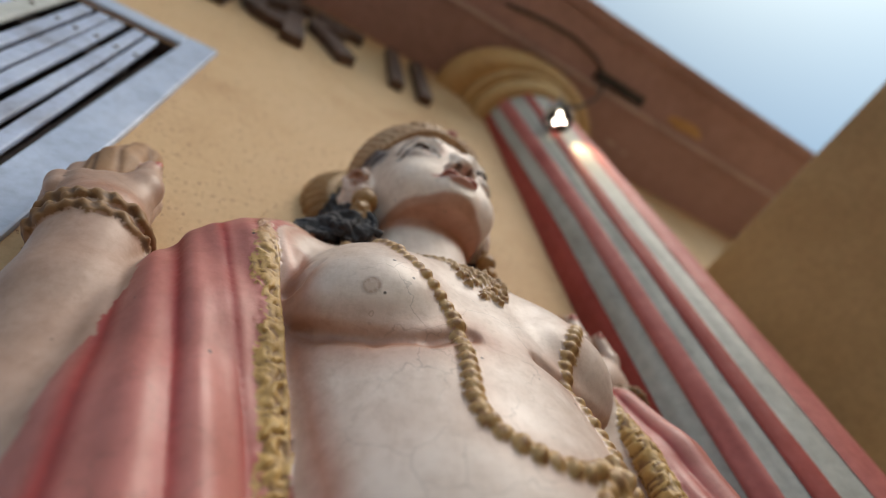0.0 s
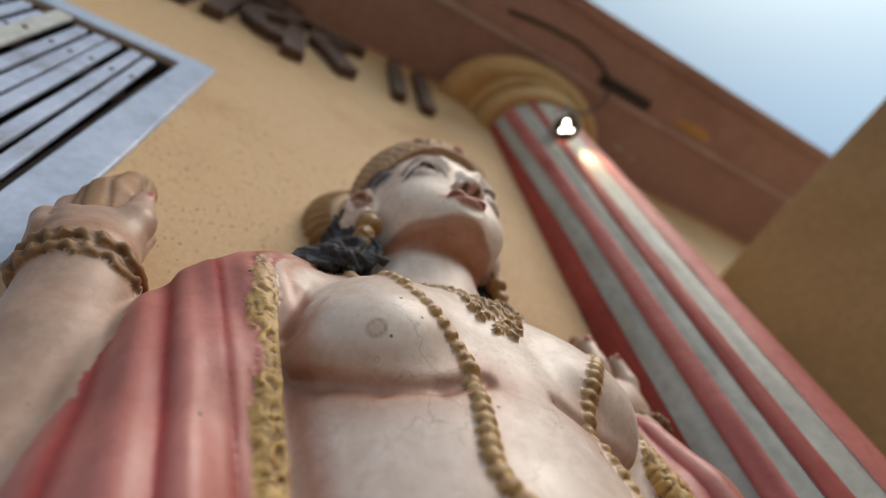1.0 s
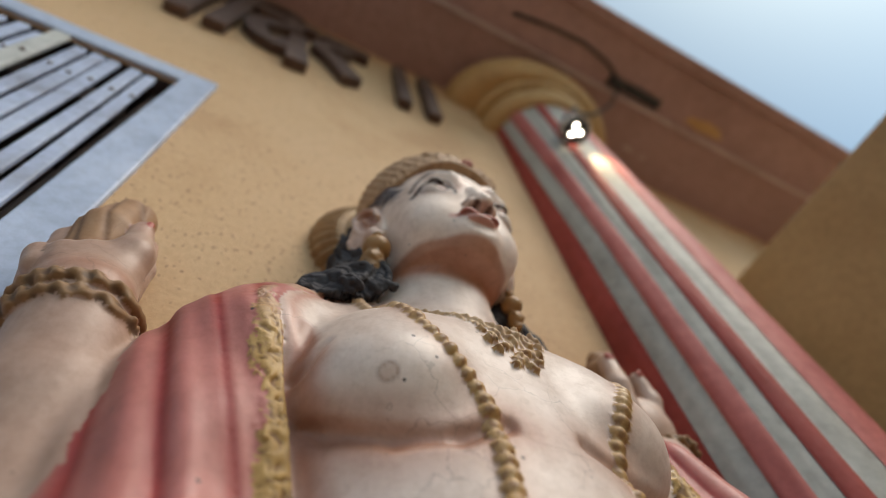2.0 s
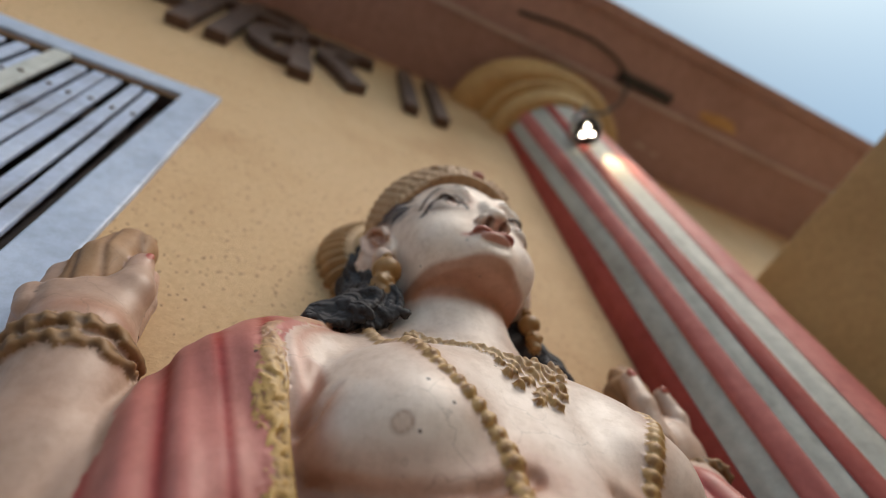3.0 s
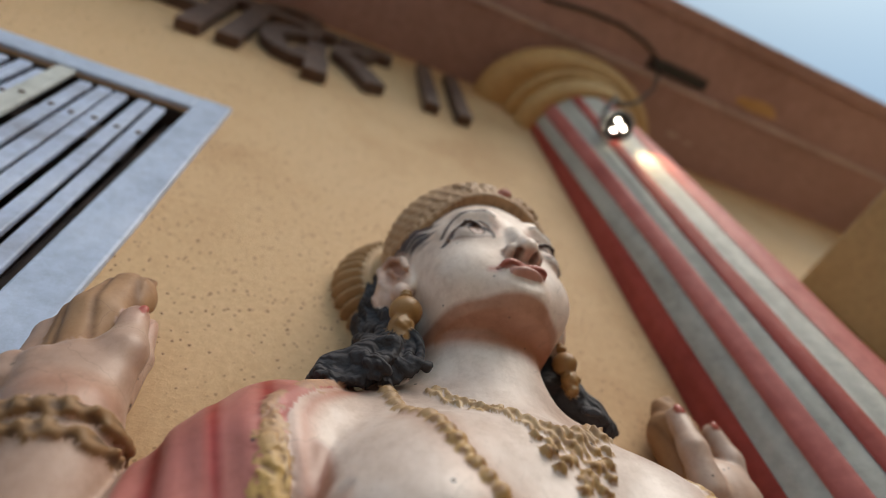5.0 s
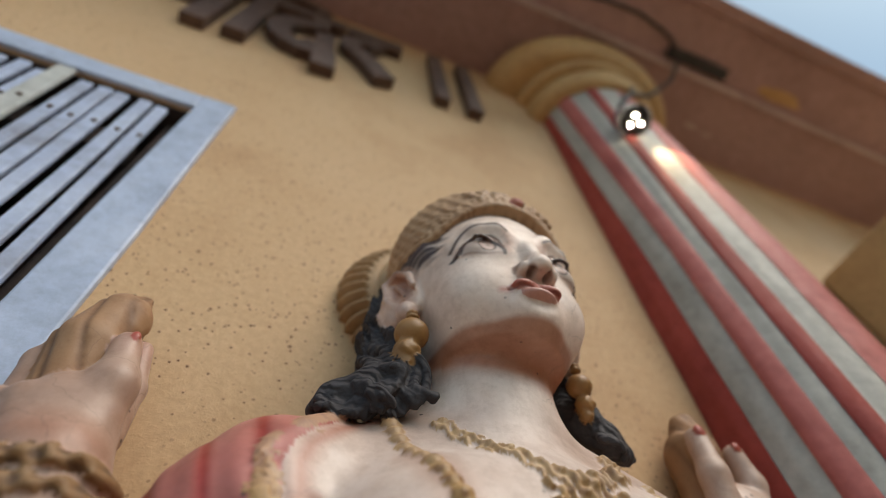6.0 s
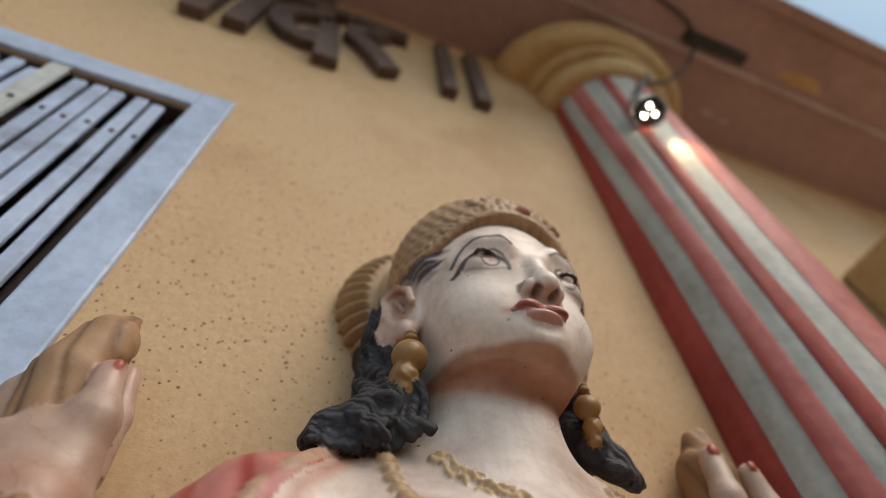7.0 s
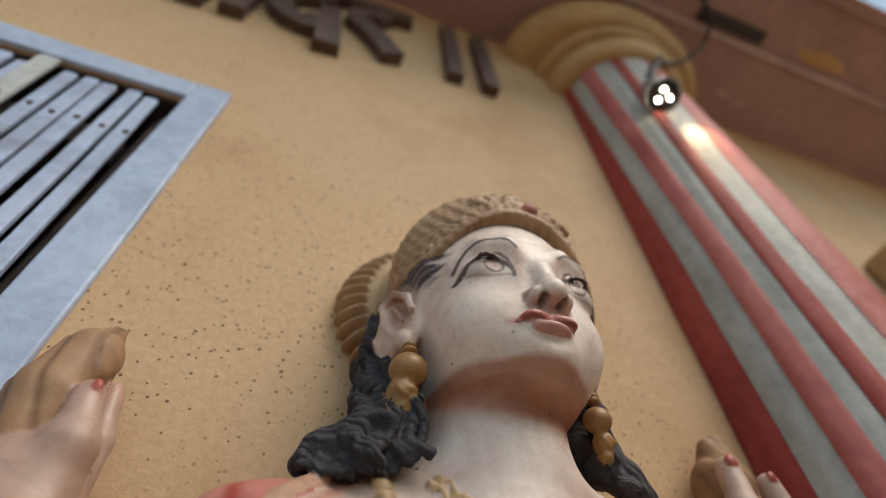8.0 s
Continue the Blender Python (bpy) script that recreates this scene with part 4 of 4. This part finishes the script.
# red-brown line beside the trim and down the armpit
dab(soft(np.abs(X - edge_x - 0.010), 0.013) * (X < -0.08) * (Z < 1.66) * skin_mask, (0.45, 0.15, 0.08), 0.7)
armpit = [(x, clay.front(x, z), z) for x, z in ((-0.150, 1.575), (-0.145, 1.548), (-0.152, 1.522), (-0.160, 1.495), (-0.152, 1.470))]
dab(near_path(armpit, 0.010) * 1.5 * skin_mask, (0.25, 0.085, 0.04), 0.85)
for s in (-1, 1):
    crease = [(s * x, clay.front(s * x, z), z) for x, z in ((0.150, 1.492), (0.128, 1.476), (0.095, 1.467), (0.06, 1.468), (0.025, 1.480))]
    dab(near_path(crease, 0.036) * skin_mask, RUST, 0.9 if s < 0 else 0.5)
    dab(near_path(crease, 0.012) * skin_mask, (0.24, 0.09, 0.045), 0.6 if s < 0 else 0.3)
    shade = [(s * 0.020, 0.175, 1.838), (s * 0.0165, 0.175, 1.827), (s * 0.0205, 0.172, 1.815)]
    dab(near_path(shade, 0.010, True) * 1.3, (0.46, 0.22, 0.13), 0.6)
    lid_fill = [(s * 0.059, 0.16, 1.815), (s * 0.049, 0.165, 1.8275), (s * 0.040, 0.17, 1.8310), (s * 0.031, 0.17, 1.8285), (s * 0.026, 0.17, 1.817)]
    dab(near_path(lid_fill, 0.0042, True) * 1.4, (0.45, 0.23, 0.15), 0.6)
    base = 1.8105 - 0.0025 * np.clip(1 - ((np.abs(X) - 0.0425) / 0.0185) ** 2, 0, 1)
    arch = 1.8105 + 0.0185 * np.sqrt(np.clip(1 - ((np.abs(X) - 0.0425) / 0.0190) ** 2, 0, 1))
    eye_side = (X * s > 0) & (F > 0.14)
    ball = eye_side & (Z > base) & (Z < arch)
    dab(ball, (0.66, 0.55, 0.49), 0.9)
    r_iris = np.hypot(X - (s * 0.0395 + 0.001), (Z - 1.8205))
    dab(ball * np.clip((0.0088 - r_iris) / 0.0010, 0, 1), (0.44, 0.28, 0.23), 0.85)
    dab(ball * soft(np.abs(r_iris - 0.0082), 0.0014) * 1.6, (0.09, 0.05, 0.04), 0.85)
    dab(ball * np.clip((0.0034 - r_iris) / 0.0008, 0, 1), (0.20, 0.12, 0.10), 0.8)
    dab(ball * soft(np.hypot(X - (s * 0.0395 - 0.001), Z - 1.8215), 0.0016) * 2, (0.6, 0.52, 0.47), 0.8)
    line = [(s * 0.0660, 0.150, 1.8065)] + [(s * (0.0425 + 0.0192 * math.cos(a)), 0.17, 1.8105 + 0.0188 * math.sin(a)) for a in np.linspace(0.1, math.pi + 0.08, 16)]
    dab(near_path(line, 0.0027, True) * 1.8, (0.045, 0.024, 0.02), 0.95)
    dab(near_path([(s * 0.058, 0.16, 1.8095), (s * 0.042, 0.17, 1.8080), (s * 0.026, 0.172, 1.8095)], 0.0022, True), (0.30, 0.16, 0.12), 0.6)
    crease_line = [(s * 0.0640, 0.153, 1.8120), (s * 0.0580, 0.16, 1.8225), (s * 0.0510, 0.166, 1.8300), (s * 0.0422, 0.171, 1.8338), (s * 0.0347, 0.173, 1.8338), (s * 0.0276, 0.173, 1.8290), (s * 0.0235, 0.174, 1.8190)]
    dab(near_path(crease_line, 0.0017, True) * 1.6, (0.14, 0.07, 0.05), 0.8)
    arc_brow = [(s * 0.0675, 0.149, 1.8190), (s * 0.0640, 0.155, 1.8300), (s * 0.0593, 0.161, 1.8390), (s * 0.0531, 0.167, 1.8440), (s * 0.0441, 0.173, 1.8474), (s * 0.0342, 0.176, 1.8480), (s * 0.0268, 0.178, 1.8450), (s * 0.0200, 0.178, 1.8400)]
    dab(near_path(arc_brow, 0.0020, True) * 1.7, (0.085, 0.042, 0.032), 0.92)
    wing = [(s * 0.0150 + 0.003, 0.172, 1.7920), (s * 0.0205 + 0.003, 0.176, 1.7885), (s * 0.0215 + 0.003, 0.172, 1.7810)]
    dab(near_path(wing, 0.0028, True) * 1.4, (0.30, 0.14, 0.09), 0.6)
    temple = np.clip((0.146 + 0.006 * np.sin(420 * Z + 200 * F) - F) / 0.014, 0, 1) * (X * s > 0.060) * np.clip((Z - 1.822) / 0.012, 0, 1) * (Z < 1.88) * skin_mask
    dab(temple * (1.15 - 0.35 * np.sin(700 * (Z - 0.5 * F) + 3 * np.sin(90 * F))), (0.060, 0.034, 0.030), 1.0)
    dab((s < 0) * near_path([(s * 0.026, 0.172, 1.7580), (s * 0.031, 0.168, 1.7590)], 0.0055, True), (0.5, 0.13, 0.09), 0.7)
    ear = [(s * 0.101, 0.098, 1.824), (s * 0.099, 0.098, 1.806), (s * 0.097, 0.102, 1.790)]
    dab(near_path(ear, 0.012) * skin_mask, RUST, 0.75)
# Under-nose shade and dark nostril hollows, put into the brown paint.
dab(np.clip((1.7815 - Z) / 0.004, 0, 1) * (Z > 1.768) * (np.abs(X - 0.003) < 0.020) * (F > 0.168) * (mats != LIPS), (0.42, 0.20, 0.13), 0.55)
for s in (-1, 1):
    dab(near_path([(s * 0.0080 + 0.003, 0.175, 1.7825), (s * 0.0080 + 0.003, 0.184, 1.7815)], 0.0058) * 1.5, (0.14, 0.065, 0.045), 0.85)
dab((mats == LIPS) * (Z < 1.7575), (0.62, 0.36, 0.30), 0.75)
dab((mats == LIPS) * (Z > 1.7575) * np.clip(np.sin(900 * X + 300 * Z) * np.sin(700 * X - 900 * Z) + 0.15, 0, 1), (0.66, 0.36, 0.30), 0.6)
dab(near_path([(-0.027, 0.181, 1.7590), (-0.015, 0.186, 1.7685), (-0.006, 0.186, 1.7700), (0.001, 0.186, 1.7685), (0.008, 0.186, 1.7700), (0.013, 0.186, 1.7685), (0.020, 0.181, 1.7620)], 0.0022, True), (0.46, 0.09, 0.06), 0.6)
dab(near_path([(-0.027, 0.181, 1.7582), (0.001, 0.186, 1.7582), (0.018, 0.181, 1.7590)], 0.0018, True) * 1.3, (0.22, 0.05, 0.04), 0.75)
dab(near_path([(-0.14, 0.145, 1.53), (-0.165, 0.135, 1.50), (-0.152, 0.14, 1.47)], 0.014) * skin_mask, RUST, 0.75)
# Brown staining along the bead chain, its shadow put into the same tone.
chain_line = [(x, clay.front(x, z), z) for x, z in long_chain[2:-2]]
dab(near_path(chain_line, 0.022) * skin_mask, (0.44, 0.21, 0.12), 0.55)
nip = np.hypot(X + 0.105, Z - 1.504)
dab((nip < 0.0055) * (F > 0.13), (0.44, 0.27, 0.19), 0.45)
dab(soft(np.abs(nip - 0.0055), 0.0018) * (F > 0.13), (0.25, 0.14, 0.09), 0.6)
inner_ear = ((F - 0.100) / 0.011) ** 2 + ((Z - 1.812) / 0.020) ** 2
dab((inner_ear < 1.0) * (np.abs(X) > 0.09) * skin_mask, RUST, 0.55)
ear_rim = ((F - 0.094) / 0.022) ** 2 + ((Z - 1.808) / 0.036) ** 2
dab(near_path([(-0.094, 0.103, 1.776), (-0.092, 0.108, 1.766)], 0.016) * skin_mask, RUST, 0.6)
dab((ear_rim < 1.2) * (np.abs(X) > 0.086) * (Z < 1.845) * skin_mask, (0.58, 0.36, 0.27), 0.45)
# Arms' brown tint, deepened outward to stand in for dimmer light.
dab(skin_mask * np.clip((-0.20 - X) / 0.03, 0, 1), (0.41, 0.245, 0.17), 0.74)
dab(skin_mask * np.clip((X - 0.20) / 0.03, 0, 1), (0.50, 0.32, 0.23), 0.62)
dab(near_path([(-0.297, 0.066, 1.706), (-0.294, 0.033, 1.73)], 0.030) * skin_mask, (0.55, 0.25, 0.18), 0.45)
dab(near_path([(-0.25, 0.085, 1.612), (-0.30, 0.095, 1.608), (-0.34, 0.085, 1.612)], 0.022) * skin_mask, RUST, 0.6)
dab((mats == BUD) * np.abs(np.sin(140 * X + 60 * F + 40 * Z)) ** 14, (0.16, 0.08, 0.04), 0.6)
band = np.maximum(1.894 - 0.42 * (0.165 - F) - 4.6 * X * X, 1.854)
dab(soft(np.abs(Z - band + 0.0015), 0.0034) * 1.6 * (F > 0.085) * (Z > 1.80) * skin_mask, (0.13, 0.07, 0.055), 0.85)
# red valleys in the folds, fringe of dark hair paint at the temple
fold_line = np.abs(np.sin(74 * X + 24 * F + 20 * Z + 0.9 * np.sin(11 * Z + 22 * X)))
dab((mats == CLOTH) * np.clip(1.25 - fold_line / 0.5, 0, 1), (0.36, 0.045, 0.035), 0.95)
strand = waves(X, F, Z) / 0.005
dab((mats == HAIR) * np.clip(strand, 0, 1), (0.055, 0.05, 0.055), 0.6)
dab((mats == CROWN) * np.clip(-np.sin(330 * X + 3 * np.sin(160 * Z)) * np.sin(360 * Z + 2 * np.sin(210 * X + 100 * F)), 0, 1), (0.20, 0.105, 0.05), 0.45)
dab((mats == HALO) * np.clip(-np.sin(np.arctan2(Z - 1.895, X) * 52), 0, 1) * (np.hypot(X, Z - 1.895) > 0.117), (0.2, 0.11, 0.05), 0.7)
dab((mats == TRIM) * np.clip(-lace(X, F, Z) / 0.0012, 0, 1), (0.19, 0.085, 0.03), 0.8)
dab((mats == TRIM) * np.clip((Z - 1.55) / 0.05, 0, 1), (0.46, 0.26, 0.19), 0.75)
dab((mats == BRACE) * np.clip(-twist(X, F, Z) / 0.0013, 0, 1), (0.09, 0.045, 0.022), 0.8)
dab((mats == BEAD) * np.clip(np.sin(310 * X + 420 * Z + 2 * np.sin(260 * F)) * np.sin(380 * X - 290 * Z) * 2.0, 0, 1), (0.26, 0.12, 0.05), 0.7)
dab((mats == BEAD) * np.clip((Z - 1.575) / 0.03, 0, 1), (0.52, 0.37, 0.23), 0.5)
dab((mats == CROWN) * (np.hypot(X - 0.004, Z - 1.913) < 0.008), (0.5, 0.16, 0.13), 0.8)

# the draped lower body down to the plinth, seen by no one but carrying the rest
low = bmesh.new()
lathe(low, [(0.165, 0.42), (0.175, 0.6), (0.17, 0.9), (0.165, 1.15), (0.15, 1.30)], 1.25, 0.55, 40, centre=(0, -0.085))
low_verts = np.array([v.co[:] for v in low.verts])
low_faces = [[v.index for v in f.verts] for f in (low.verts.index_update(), low.faces)[1]]
low.free()
body = np.stack([X, -F, Z], 1)
n0 = len(body)
me = bpy.data.meshes.new("statue")
me.from_pydata(np.concatenate([body, low_verts]).tolist(), [], quads[:, ::-1].tolist() + [[i + n0 for i in f] for f in low_faces])
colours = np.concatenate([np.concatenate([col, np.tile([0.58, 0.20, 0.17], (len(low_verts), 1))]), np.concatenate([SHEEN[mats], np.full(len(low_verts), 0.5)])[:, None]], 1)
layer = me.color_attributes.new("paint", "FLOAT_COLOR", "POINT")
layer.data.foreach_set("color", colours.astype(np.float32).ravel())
strands = me.attributes.new("locks", "FLOAT", "POINT")
strands.data.foreach_set("value", np.concatenate([(mats == HAIR).astype(np.float32), np.zeros(len(low_verts), np.float32)]))
me.polygons.foreach_set("use_smooth", [True] * len(me.polygons))
me.materials.append(M_STATUE)
me.update()
statue = tagged(new("statue", me), "painted cement statue, pale, with gold crown, pink shawl and bead chains", "statue")
plinth = tagged(part("plinth", worn(boxed(-0.34, 0.34, -0.32, -0.003, 0, 0.42, bevel=0.012), 0.003, 6, 3), M_STONE), "grey cement plinth under the statue at the wall", "plinth")
